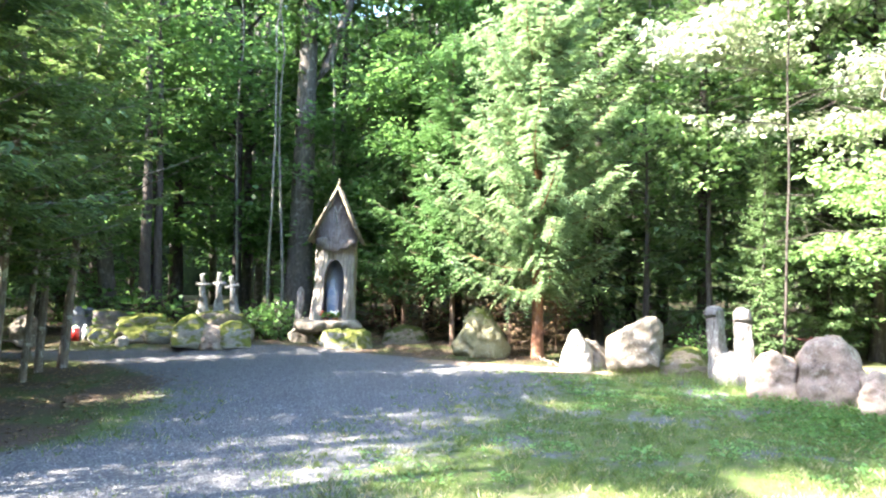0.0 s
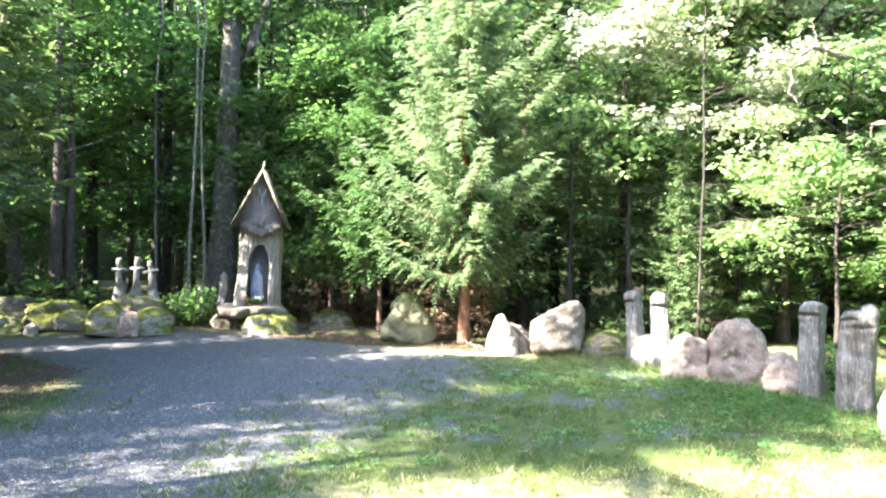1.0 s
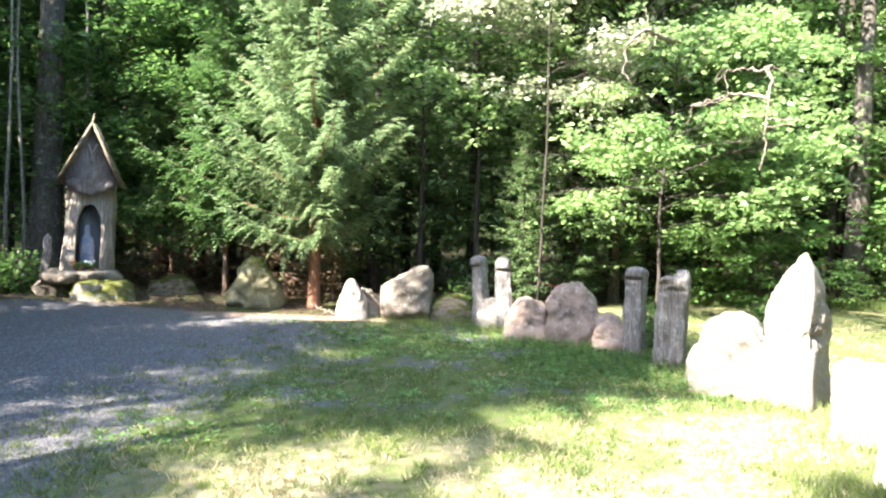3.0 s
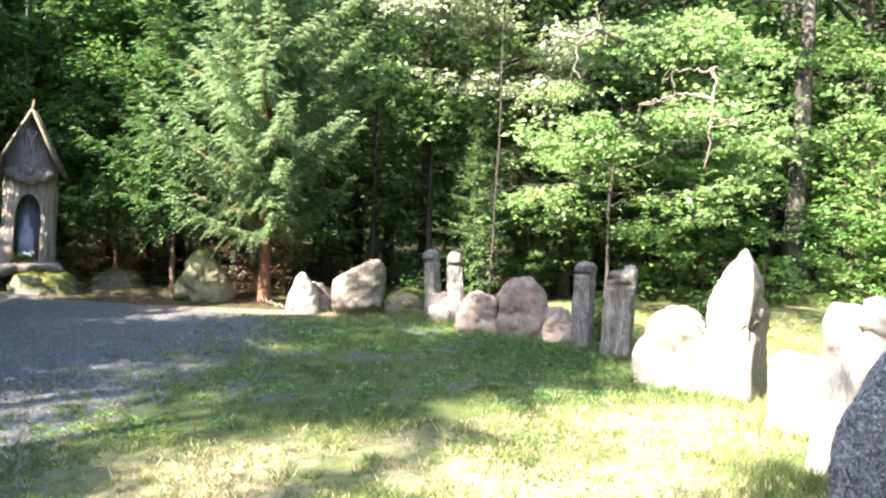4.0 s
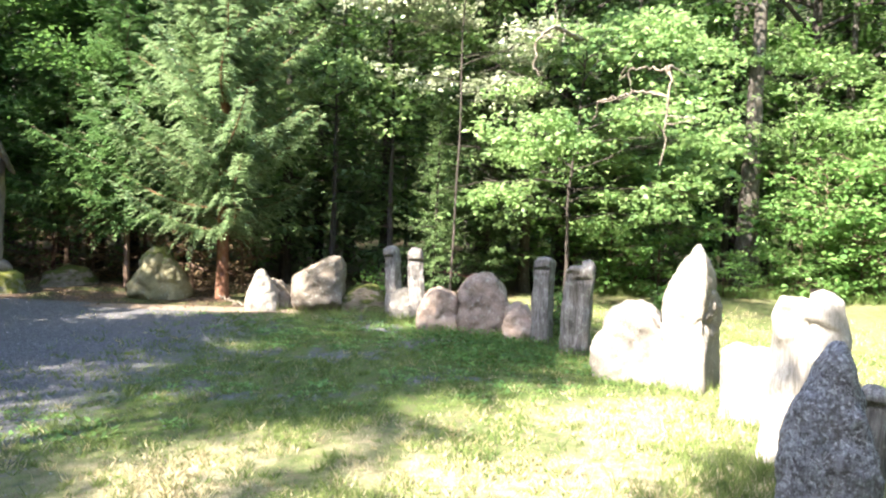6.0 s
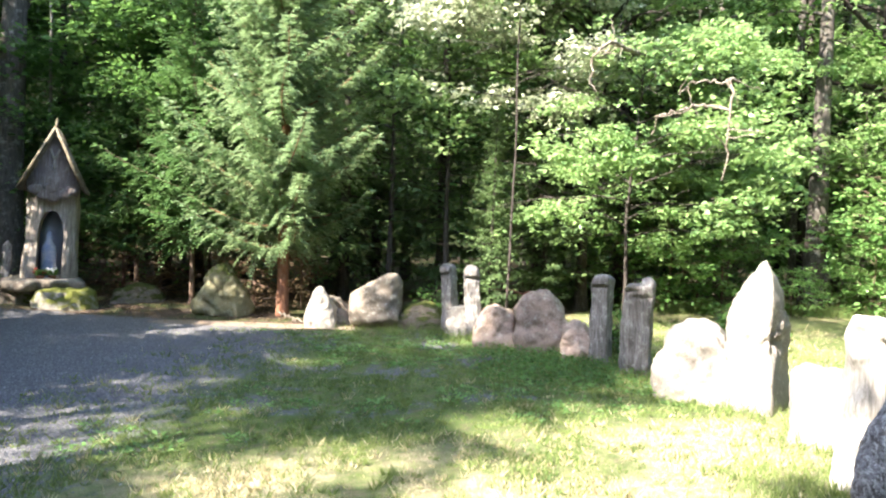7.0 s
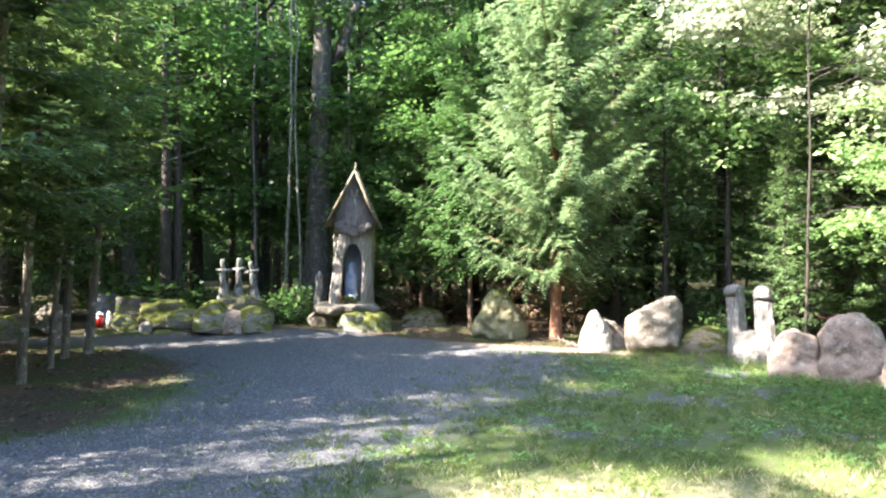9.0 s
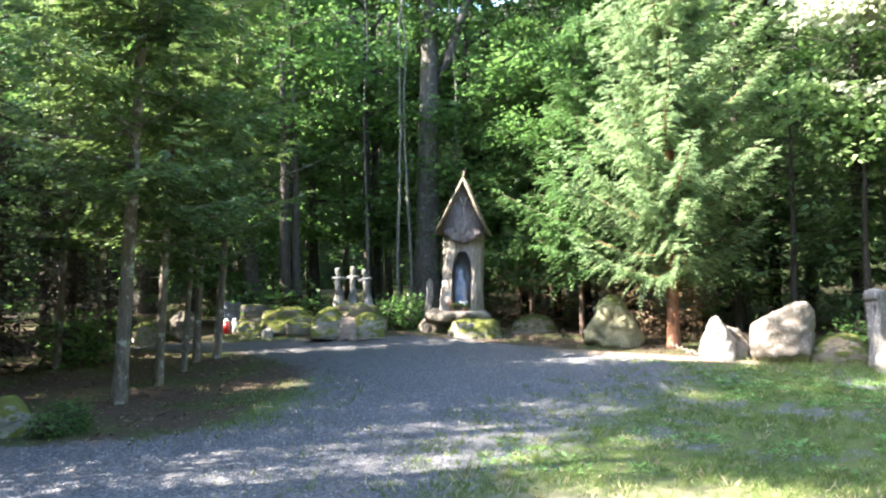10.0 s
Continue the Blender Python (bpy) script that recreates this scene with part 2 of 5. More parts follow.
def ground_material():
    """Grey gravel, patchy lawn and brown litter, laid out by the ground's own masks."""
    k = Mat("ground_cover", 0.95, 0.15)
    stones = k.ramp(k.voronoi(52, "Color"), (0.0, (0.048, 0.049, 0.053)), (0.5, (0.105, 0.104, 0.109)), (1.0, (0.26, 0.252, 0.245)))
    gravel = k.mix(k.ramp(k.noise(1.3, 4), (0.35, 0.0), (0.7, 0.5)), stones, (0.104, 0.099, 0.094))
    gravel = k.mix(k.ramp(k.noise(170, 2), (0.35, 0.55), (0.6, 0.0)), gravel, (0.08, 0.08, 0.084))
    turf = k.mix(k.ramp(k.noise(3.4, 5), (0.40, 0.0), (0.60, 1.0)), (0.045, 0.092, 0.018), (0.10, 0.145, 0.034))
    turf = k.mix(k.ramp(k.noise(8, 6, 0.7), (0.51, 0.0), (0.59, 0.7)), turf, (0.115, 0.094, 0.064))
    turf = k.mix(k.ramp(k.noise(40, 4), (0.50, 0.0), (0.64, 0.7)), turf, (0.17, 0.145, 0.088))
    turf = k.mix(k.ramp(k.noise(95, 4, 0.7), (0.4, 0.7), (0.55, 0.0)), turf, (0.05, 0.065, 0.02))
    # straw colour, lightened further to hold the glare of the sunlit lawn
    turf = k.mix(k.math("MULTIPLY", k.attr("dry"), k.ramp(k.noise(9, 5), (0.35, 0.2), (0.6, 1.0))), turf, k.mix(k.ramp(k.noise(75, 5, 0.75), (0.38, 0.0), (0.62, 1.0)), (0.20, 0.16, 0.085), (0.50, 0.43, 0.28)))
    litter = k.mix(k.noise(7, 5), (0.038, 0.027, 0.019), (0.09, 0.063, 0.046))
    litter = k.mix(k.ramp(k.noise(60, 4), (0.48, 0.0), (0.7, 0.6)), litter, (0.14, 0.105, 0.07))
    litter = k.mix(k.ramp(k.noise(1.1, 5), (0.46, 0.0), (0.58, 0.8)), litter, (0.055, 0.075, 0.022))
    ragged = k.math("MULTIPLY", k.math("SUBTRACT", k.noise(7, 6, 0.75), 0.5, False), 0.9, False)
    gm = k.ramp(k.math("ADD", k.attr("gravel"), ragged, False), (0.42, 0.0), (0.58, 1.0))
    lm = k.ramp(k.math("ADD", k.attr("litter"), ragged, False), (0.42, 0.0), (0.58, 1.0))
    c = k.mix(lm, turf, litter)
    c = k.mix(gm, c, gravel)
    soil = k.mix(k.noise(14, 5, 0.7), (0.15, 0.11, 0.08), (0.30, 0.235, 0.175))
    sm = k.ramp(k.math("ADD", k.attr("soil"), k.math("MULTIPLY", ragged, 0.6, False), False), (0.30, 0.0), (0.50, 0.9))
    c = k.mix(sm, c, soil)
    rel = k.mix(gm, k.noise(60, 6, 0.75), k.voronoi(52, "Distance"))
    return k.done(c, rel, 0.8, 0.02)


GROUND = ground_material()


# ---- mesh helpers ----
def part(name, bm, material, parent=None, label=""):
    """Link a bmesh as one mesh object, under a thing or a part where one is given."""
    me = bpy.data.meshes.new(name)
    bm.to_mesh(me)
    bm.free()
    return hang(name, me, material, parent, label)


def hang(name, me, material, parent=None, label="", smooth=True):
    me.materials.clear()
    me.materials.append(material)
    if smooth:
        me.shade_smooth()
    ob = new(name, me)
    if parent is not None:
        ob.parent = parent
    if label:
        tagged(ob, label)
    return ob


def thing(name, m, label, category, group="", kind=""):
    """An Empty at a thing's base."""
    ob = new(name)
    ob.empty_display_size = 0.1
    ob.matrix_world = m
    return tagged(ob, label, category, group, kind)


def raw_mesh(name, verts, loops, sizes):
    """A mesh from arrays: vertices, the corners of all faces in a row, and the faces' sizes."""
    me = bpy.data.meshes.new(name)
    verts, loops, sizes = np.asarray(verts, np.float32), np.asarray(loops, np.int32), np.asarray(sizes, np.int32)
    me.vertices.add(len(verts))
    me.vertices.foreach_set("co", verts.ravel())
    me.loops.add(len(loops))
    me.loops.foreach_set("vertex_index", loops)
    me.polygons.add(len(sizes))
    me.polygons.foreach_set("loop_start", np.concatenate([[0], np.cumsum(sizes)[:-1]]).astype(np.int32))
    me.polygons.foreach_set("loop_total", sizes)
    me.update(calc_edges=True)
    return me


def unit(v):
    return v / np.maximum(np.linalg.norm(v, axis=-1, keepdims=True), 1e-9)


LEAF4 = ((0.0, 0.0, 0.0), (0.45, 0.5, 0.06), (1.0, 0.0, -0.05), (0.45, -0.5, 0.06))
LEAF6 = ((0.0, 0.0, 0.0), (0.3, 0.36, 0.05), (0.72, 0.5, 0.03), (1.0, 0.0, -0.08), (0.72, -0.5, 0.03), (0.3, -0.36, 0.05))
BLADE = ((0.0, -0.5, 0.0), (0.0, 0.5, 0.0), (1.0, 0.0, 0.0))


def leaf_mesh(name, at, ahead, up, length, width, shape=LEAF4):
    """One small face for each leaf: where it is fixed, where it points, which way it faces."""
    ahead = unit(ahead)
    side = unit(np.cross(up, ahead))
    up = np.cross(ahead, side)
    n, k = len(at), len(shape)
    v = np.empty((n, k, 3), np.float32)
    for i, (a, b, c) in enumerate(shape):
        v[:, i] = at + ahead * (a * length)[:, None] + side * (b * width)[:, None] + up * (c * length)[:, None]
    return raw_mesh(name, v.reshape(-1, 3), np.arange(n * k), np.full(n, k))


class Tubes:
    """Tapered round limbs gathered into one mesh."""

    def __init__(self, sides=7):
        self.v, self.f, self.sides, self.n = [], [], sides, 0

    def add(self, points, radii, sides=None):
        p, s = np.asarray(points, float), sides or self.sides
        r = np.broadcast_to(radii, (len(p),))
        d = unit(np.gradient(p, axis=0))
        ref = np.where(np.abs(d[:, 2:3]) > 0.9, np.array([[1.0, 0, 0]]), np.array([[0, 0, 1.0]]))
        a = unit(np.cross(d, ref))
        b = np.cross(d, a)
        w = np.linspace(0, 2 * np.pi, s, endpoint=False)
        ring = p[:, None] + r[:, None, None] * (np.cos(w)[None, :, None] * a[:, None] + np.sin(w)[None, :, None] * b[:, None])
        self.v.append(ring.reshape(-1, 3))
        i = np.arange(len(p) - 1)[:, None] * s + np.arange(s)[None]
        j = np.arange(len(p) - 1)[:, None] * s + (np.arange(s)[None] + 1) % s
        self.f.append(np.stack([i, j, j + s, i + s], -1).reshape(-1, 4) + self.n)
        self.n += len(p) * s

    def mesh(self, name):
        f = np.concatenate(self.f)
        return raw_mesh(name, np.concatenate(self.v), f.ravel(), np.full(len(f), 4))


def wobble(p, scale, amount, seed=0.0):
    """A smooth displacement for a point."""
    q = Vector(p) * scale + Vector((seed * 3.7, seed * 1.3, seed * 7.1))
    return noise.noise_vector(q) * amount


# ---- trees ----
def trunk_path(rng, height, lean=(0.0, 0.0), crook=0.05, n=14):
    z = np.linspace(-0.15, height, n)
    w = rng.normal(0, crook, (n, 2)).cumsum(0) * 0.5
    w -= w[0]
    return np.stack([lean[0] * z + w[:, 0] * z / height, lean[1] * z + w[:, 1] * z / height, z], 1)


def spruce_parts(seed, height, base, radius, girth, per=5, droop=0.25, lean=(0, 0), dense=1.0, twig=0.12, dead=0.0, hang_down=0.5, gap=1.0, wide=0.36, sweep=0.22, reach=0.40, vary=(0.62, 1.12), loose=0.22):
    """Meshes of one spruce: the trunk with its boughs, and the needled shoots on them."""
    rng = np.random.default_rng(seed)
    path = trunk_path(rng, height, lean, 0.03, 16)
    tubes = Tubes(9)
    rad = girth * (1 - path[:, 2].clip(0) / height) ** 0.8 + 0.008
    rad[0] *= 1.25
    tubes.add(path, rad)
    for i in range(int(max(0.0, base - 0.6) * 9)):
        z, a, ln = rng.uniform(0.5, base), rng.uniform(0, 6.28), rng.uniform(0.06, 0.5)
        o = np.array([np.interp(z, path[:, 2], path[:, 0]), np.interp(z, path[:, 2], path[:, 1]), z])
        e = o + ln * np.array([math.cos(a), math.sin(a), rng.uniform(-0.4, 0.1)])
        tubes.add(np.stack([o, (o + e) / 2 + rng.normal(0, 0.02, 3), e]), (0.008, 0.006, 0.002), 4)
    at, ahead, up, size = [], [], [], []
    z = base
    while z < height - 0.1:
        f = (z - base) / (height - base)
        for a in rng.uniform(0, 2 * np.pi) + np.arange(per) * 2 * np.pi / per + rng.normal(0, 0.3, per):
            ln = radius * ((1 - f) ** 0.85 + 0.05) * rng.uniform(*vary) * min(1, 0.72 + 2 * f)
            rise = -droop + (0.75 + droop) * f + rng.normal(0, 0.10)
            t = np.linspace(0, 1, 9)
            out = np.stack([np.cos(a + 0.25 * rng.normal() * t), np.sin(a + 0.25 * rng.normal() * t)], 1)
            o = np.array([np.interp(z, path[:, 2], path[:, 0]), np.interp(z, path[:, 2], path[:, 1]), z + rng.uniform(-0.1, 0.1)])
            bp = np.empty((9, 3))
            bp[:, :2] = o[:2] + out * (ln * t)[:, None]
            bp[:, 2] = o[2] + ln * (rise * t + sweep * t * t * (1 - f))
            tubes.add(bp, np.linspace(0.005 + 0.008 * ln, 0.003, 9), 4)
            if rng.random() < dead * (1 - f):
                continue
            fwd = unit(np.gradient(bp, axis=0))
            st = np.repeat(np.arange(0.06, 1.0, 0.075 / max(ln, 0.25) / dense), 2)
            m = len(st)
            sgn = np.tile([-1.0, 1.0], m // 2)
            c = np.stack([np.interp(st, t, bp[:, k]) for k in range(3)], 1)
            d = np.stack([np.interp(st, t, fwd[:, k]) for k in range(3)], 1)
            across = np.stack([-d[:, 1], d[:, 0], 0 * st], 1) * sgn[:, None]
            ls = np.minimum((reach * ln * (1 - st) + 0.17) * rng.uniform(0.35, 1.25, m), 0.7)
            sd = unit(d * rng.uniform(0.6, 1.0, m)[:, None] + across * rng.uniform(0.55, 1.25, m)[:, None] + np.stack([0 * st, 0 * st, rng.normal(-0.20, 0.24, m)], 1))
            kk = max(3, int(0.7 / 0.045 * dense))
            u = (np.arange(kk) + 0.5) / kk
            far = u[None, :] * 0.7
            for side in (-1.0, 1.0):
                ok = far < ls[:, None]
                q = c[:, None] + sd[:, None] * far[..., None]
                q[..., 2] -= hang_down * far ** 2 / np.maximum(ls[:, None], 0.2)
                lat = np.stack([-sd[:, 1], sd[:, 0], 0 * st], 1)[:, None] * side
                tw = sd[:, None] * 0.9 + lat * 0.75 + rng.normal(0, loose, (m, kk, 3))
                tw[..., 2] -= 0.12 + hang_down * far
                sz = twig * (1.15 - 0.75 * far / np.maximum(ls[:, None], 0.1)) * rng.uniform(0.75, 1.25, (m, kk))
                at.append(q[ok])
                ahead.append(tw[ok])
                up.append(rng.normal(0, 0.30, (int(ok.sum()), 3)) + np.array([0, 0, 1.0]))
                size.append(sz[ok])
        z += rng.uniform(0.17, 0.30) * (1.15 - 0.45 * f) * gap
    k = 12
    at.append(np.stack([path[-1] - np.array([0, 0, 0.03 * i]) for i in range(k)]))
    ahead.append(rng.normal(0, 0.4, (k, 3)) + np.array([0, 0, 0.8]))
    up.append(rng.normal(0, 1, (k, 3)))
    size.append(np.full(k, twig))
    at, ahead, up, size = (np.concatenate(x) for x in (at, ahead, up, size))
    return tubes.mesh("trunk"), leaf_mesh("crown", at, ahead, up, size, size * wide)


def broadleaf_parts(seed, height, base, radius, girth, limbs=14, leaves=9000, leaf=0.10, shape=LEAF4, lean=(0, 0), crook=0.06, spread=1.0, flat=0.35, subs=9, tight=1.0, top=1.0, fork=0.0, rosette=0, uneven=(1.0,), tilt=0.40, clumps=0, clump=(0.26, 0.09)):
    """Meshes of one broad-leaved tree: trunk and limbs, and layered sprays of leaves."""
    rng = np.random.default_rng(seed)
    path = trunk_path(rng, height, lean, crook, 16)
    tubes = Tubes(10)
    rad = girth * (1 - 0.88 * (path[:, 2].clip(0) / height)) + 0.004
    rad[0] *= 1.5
    rad[1] *= 1.1
    tubes.add(path, rad)
    if fork:
        tubes.add([(fork * lean[0], 0, fork), (fork * lean[0] + 0.45, 0.05, fork + 0.9), (fork * lean[0] + 1.0, 0.1, fork + 2.4), (fork * lean[0] + 1.6, 0.1, fork + 5.0)], (girth * 0.42, girth * 0.38, girth * 0.3, girth * 0.12), 9)
    seg0, seg1, wt = [], [], []
    for i in range(limbs):
        f = (i + rng.random()) / limbs
        z = base + (height * 0.97 - base) * f
        a = i * 2.4 + rng.normal(0, 0.4)
        bulge = math.sin(math.pi * min(1, 0.18 + 0.75 * f)) ** 0.7
        ln = radius * bulge * rng.uniform(0.65, 1.15) * spread
        heavy = rng.choice(uneven)
        rise = rng.uniform(0.05, 0.5) + 0.5 * f * top
        t = np.linspace(0, 1, 8)
        o = np.array([np.interp(z, path[:, 2], path[:, k]) for k in range(3)])
        w = rng.normal(0, 0.07 * ln, (8, 3)).cumsum(0) * 0.5 * t[:, None]
        bp = o + np.stack([np.cos(a) * ln * t, np.sin(a) * ln * t, ln * (rise * t - 0.28 * t * t)], 1) + w
        r0 = max(0.008, min(girth * 0.4, 0.022 * ln))
        tubes.add(bp, np.linspace(r0, 0.004, 8), 5)
        for s in np.linspace(0.25, 1.0, subs):
            c = np.array([np.interp(s, t, bp[:, k]) for k in range(3)])
            for sgn in (-1, 1):
                b = a + sgn * rng.uniform(0.35, 1.2)
                l2 = ln * rng.uniform(0.22, 0.5) * (1.15 - 0.6 * s) + 0.15
                e = c + l2 * np.array([math.cos(b), math.sin(b), rng.normal(0.05, 0.28)])
                tubes.add(np.stack([c, (c + e) / 2 + rng.normal(0, 0.03, 3), e]), (0.006, 0.005, 0.002), 3)
                seg0.append(c)
                seg1.append(e)
                wt.append(l2 * heavy)
    seg0, seg1, wt = np.array(seg0), np.array(seg1), np.array(wt)
    tufts = leaves // rosette if rosette else leaves
    pick = rng.choice(len(wt), tufts, p=wt / wt.sum())
    u = rng.beta(1.8, 1.0, tufts)
    d = unit(seg1 - seg0)[pick]
    at = seg0[pick] + (seg1 - seg0)[pick] * u[:, None] * 1.08
    off = rng.normal(0, 1, (tufts, 3)) * np.array([1.0, 1.0, flat])
    if clumps:
        # flat sprays of leaves at the twigs' ends, with gaps between
        heart = rng.choice(len(wt), clumps, p=wt / wt.sum())
        of = rng.choice(clumps, tufts, p=(lambda w: w / w.sum())(rng.uniform(0.25, 1.6, clumps)))
        c = (seg0[heart] + (seg1 - seg0)[heart] * rng.uniform(0.55, 1.1, clumps)[:, None])[of]
        slope = rng.normal(0, 0.22, (clumps, 2))[of]
        wide = rng.uniform(0.6, 1.4, clumps)[of] * clump[0]
        flat_at = np.clip(rng.normal(0, 1, (tufts, 2)), -1.9, 1.9) * wide[:, None]
        at = c + np.concatenate([flat_at, (flat_at * slope).sum(1, keepdims=True) - 0.25 * (flat_at ** 2).sum(1, keepdims=True) + rng.normal(0, clump[1], (tufts, 1))], 1)
        off = np.concatenate([flat_at / clump[0], off[:, 2:] * 0.3], 1)
        d = unit(seg1 - seg0)[heart][of]
    else:
        at = at + off * (0.10 + 0.10 * radius / 3) * tight
    if rosette:
        # leaves stand round each shoot's end like a star
        at, d, off = (np.repeat(v, rosette, 0) for v in (at, d, off))
        a = rng.uniform(0, 2 * np.pi, len(at))
        star = np.stack([np.cos(a), np.sin(a), rng.normal(-0.05, 0.35, len(at))], 1)
        at = at + star * rng.uniform(0.0, 0.09, len(at))[:, None]
        ahead = unit(star + 0.25 * d - np.array([0, 0, 0.2]))
    else:
        ahead = unit(d * 0.5 + off * 0.9 + rng.normal(0, 0.3, (tufts, 3)) - np.array([0, 0, 0.15]))
    size = leaf * rng.uniform(0.6, 1.3, len(at))
    up = rng.normal(0, tilt, (len(at), 3)) + np.array([0, 0, 1.0])
    return tubes.mesh("trunk"), leaf_mesh("crown", at, ahead, up, size, size * 0.62, shape)


def tree(name, meshes, m, bark, foliage, label, category, group=""):
    t = thing(name, m, label, category, group)
    hang("trunk", meshes[0], bark, t)
    hang("crown", meshes[1], foliage, t, smooth=False)
    return t


# ---- stones and posts ----
def rock_mesh(name, seed, facets, depth, tall, rough=0.05, random_facets=12, detail=5, sharp=20.0, sides=(), cut=(0.86, 1.02)):
    """A boulder: planes given as (degrees round from the right, distance) shape its face, others its depth; rounded and weathered.
    Its foot is at z = 0, sunk a little, its face towards -y."""
    rng = np.random.default_rng(seed)
    bm = bmesh.new()
    bmesh.ops.create_icosphere(bm, subdivisions=detail, radius=1.0)
    planes = [((math.cos(radians(a)), 0.0, math.sin(radians(a))), d) for a, d in facets]
    planes += [((0, -1, 0.18), depth / 2), ((0, 1, 0.1), depth / 2), ((0.5, -0.8, 0.2), depth * 0.62), ((-0.5, -0.8, 0.25), depth * 0.62)]
    planes += list(sides)
    big = max(d for _, d in facets)
    for _ in range(random_facets):
        v = unit(rng.normal(0, 1, 3))
        planes.append((tuple(v), (abs(v[0]) * big + abs(v[1]) * depth / 2 + abs(v[2]) * tall / 2) * rng.uniform(*cut)))
    nrm = unit(np.array([p[0] for p in planes]))
    off = np.array([p[1] for p in planes])
    for v in bm.verts:
        d = np.array(v.co)
        c = nrm @ d / off
        r = 1.0 / (np.sum(np.maximum(c, 0) ** sharp) ** (1 / sharp))
        p = Vector(d * r)
        n = Vector(d)
        p += n * (noise.fractal(p * 2.8 + Vector((seed, 0, 0)), 0.75, 2.1, 6) * rough * 1.25 + (0.5 - abs(noise.noise(p * 5.2 + Vector((0, 0, seed))))) * rough * 0.7 + noise.noise(p * 13 + Vector((0, seed, 0))) * rough * 0.22)
        v.co = p + Vector((0, 0, tall / 2))
    me = bpy.data.meshes.new(name)
    bm.to_mesh(me)
    bm.free()
    return me


def rock(name, x, y, seed, facets, depth, tall, material, label, category="rock", turn=None, sink=0.06, group="", rough=0.05, size=(1, 1, 1), **kw):
    """A boulder whose face looks towards the middle of the clearing."""
    rz = -math.degrees(math.atan2(x, y)) if turn is None else turn
    ob = hang(name, rock_mesh(name, seed, facets, depth, tall, rough, **kw), material)
    ob.matrix_world = pose(x, y, float(lay_of_land(np.array([x]), np.array([y]))[0]) - sink, 0, 0, rz) @ Matrix.Diagonal((*size, 1))
    return tagged(ob, label, category, group)


def round_facets(w, h):
    """Facets of a plain rounded boulder of that width and height."""
    return [(a, 1 / math.sqrt((math.cos(radians(a)) / (w / 2)) ** 2 + (math.sin(radians(a)) / (h / 2)) ** 2) * 1.02) for a in range(0, 360, 45)]


def smooth_step(a, b, x):
    t = min(1.0, max(0.0, (x - a) / (b - a)))
    return t * t * (3 - 2 * t)


def post_mesh(name, seed, height, width, depth, top="round", notch=0.2, waist=0.0, split=False, rugged=0.0, crown=0.5, square=0.55):
    """A carved log: squarish shaft, domed head with a slit cut across its brow, worn edges. Its face is towards -y."""
    rng = np.random.default_rng(seed)
    rows, cols = 64, 44
    verts, faces = [], []
    for i in range(rows):
        f = i / (rows - 1)
        z = -0.08 + (height + 0.08) * f
        g = (height - z) / width
        dome = math.sqrt(max(0.0, 1 - max(0.0, 1 - g / crown) ** 2)) if top == "round" else min(1.0, 0.25 + g * 1.2)
        sway = 0.02 * math.sin(3 * z + seed)
        for j in range(cols):
            w = 2 * math.pi * j / cols
            c, s = math.cos(w), math.sin(w)
            e = square
            px = math.copysign(abs(c) ** e, c) * width / 2
            py = math.copysign(abs(s) ** e, s) * depth / 2
            taper = 1.06 - 0.10 * f - waist * math.sin(math.pi * f)
            px, py = px * taper * dome + sway, py * taper * dome
            if s < -0.3:
                below = height - z
                cut = notch + (0.07 if split and px > 0.02 * width else 0.0)
                slit = math.exp(-((below - cut) / 0.020) ** 2)
                cheek = 0.5 + 0.5 * math.tanh((below - cut - 0.01) / 0.024)
                py += (slit * 0.05 + cheek * 0.03) * smooth_step(0.3, 0.75, -s)
                if split:
                    py += 0.10 * math.exp(-((px - 0.02 * width) / 0.030) ** 2) * min(1, 0.3 + below / 0.5)
            if split and z > height - 0.15:
                z -= 0.035 * math.exp(-((px - 0.05 * width) / (0.12 * width)) ** 2) * (1 - (height - z) / 0.15)
            p = Vector((px, py, z))
            p += wobble(p, 5.0, 0.022 + rugged, seed) + wobble(p, 13.0, 0.006 + 0.4 * rugged, seed + 5) + wobble((px * 3, py * 3, z * 0.8), 14, 0.007, seed)
            verts.append(p)
    for i in range(rows - 1):
        for j in range(cols):
            a, b = i * cols + j, i * cols + (j + 1) % cols
            faces.append((a, b, b + cols, a + cols))
    faces.append(tuple((rows - 1) * cols + j for j in range(cols)))
    me = bpy.data.meshes.new(name)
    me.from_pydata(verts, [], faces)
    return me


def carved_post(x, y, seed, height, width, depth, label, turn=0, lean=0.0, wood=None, **kw):
    ob = hang("carved_post", post_mesh("carved_post", seed, height, width, depth, **kw), wood or WOOD_GREY)
    ob.matrix_world = pose(x, y, 0, 0, lean, -math.degrees(math.atan2(x, y)) + turn)
    return tagged(ob, label, "wooden sculpture", "carved posts in the stone row")


def box(bm, x0, x1, y0, y1, z0, z1, bevel=0.0, m=None):
    r = bmesh.ops.create_cube(bm, size=1.0)
    for v in r["verts"]:
        v.co = Vector(((x0 + x1) / 2 + v.co.x * (x1 - x0), (y0 + y1) / 2 + v.co.y * (y1 - y0), (z0 + z1) / 2 + v.co.z * (z1 - z0)))
        if m is not None:
            v.co = m @ v.co
    if bevel:
        es = list({e for v in r["verts"] for e in v.link_edges})
        bmesh.ops.bevel(bm, geom=es, offset=bevel, segments=2, affect="EDGES")


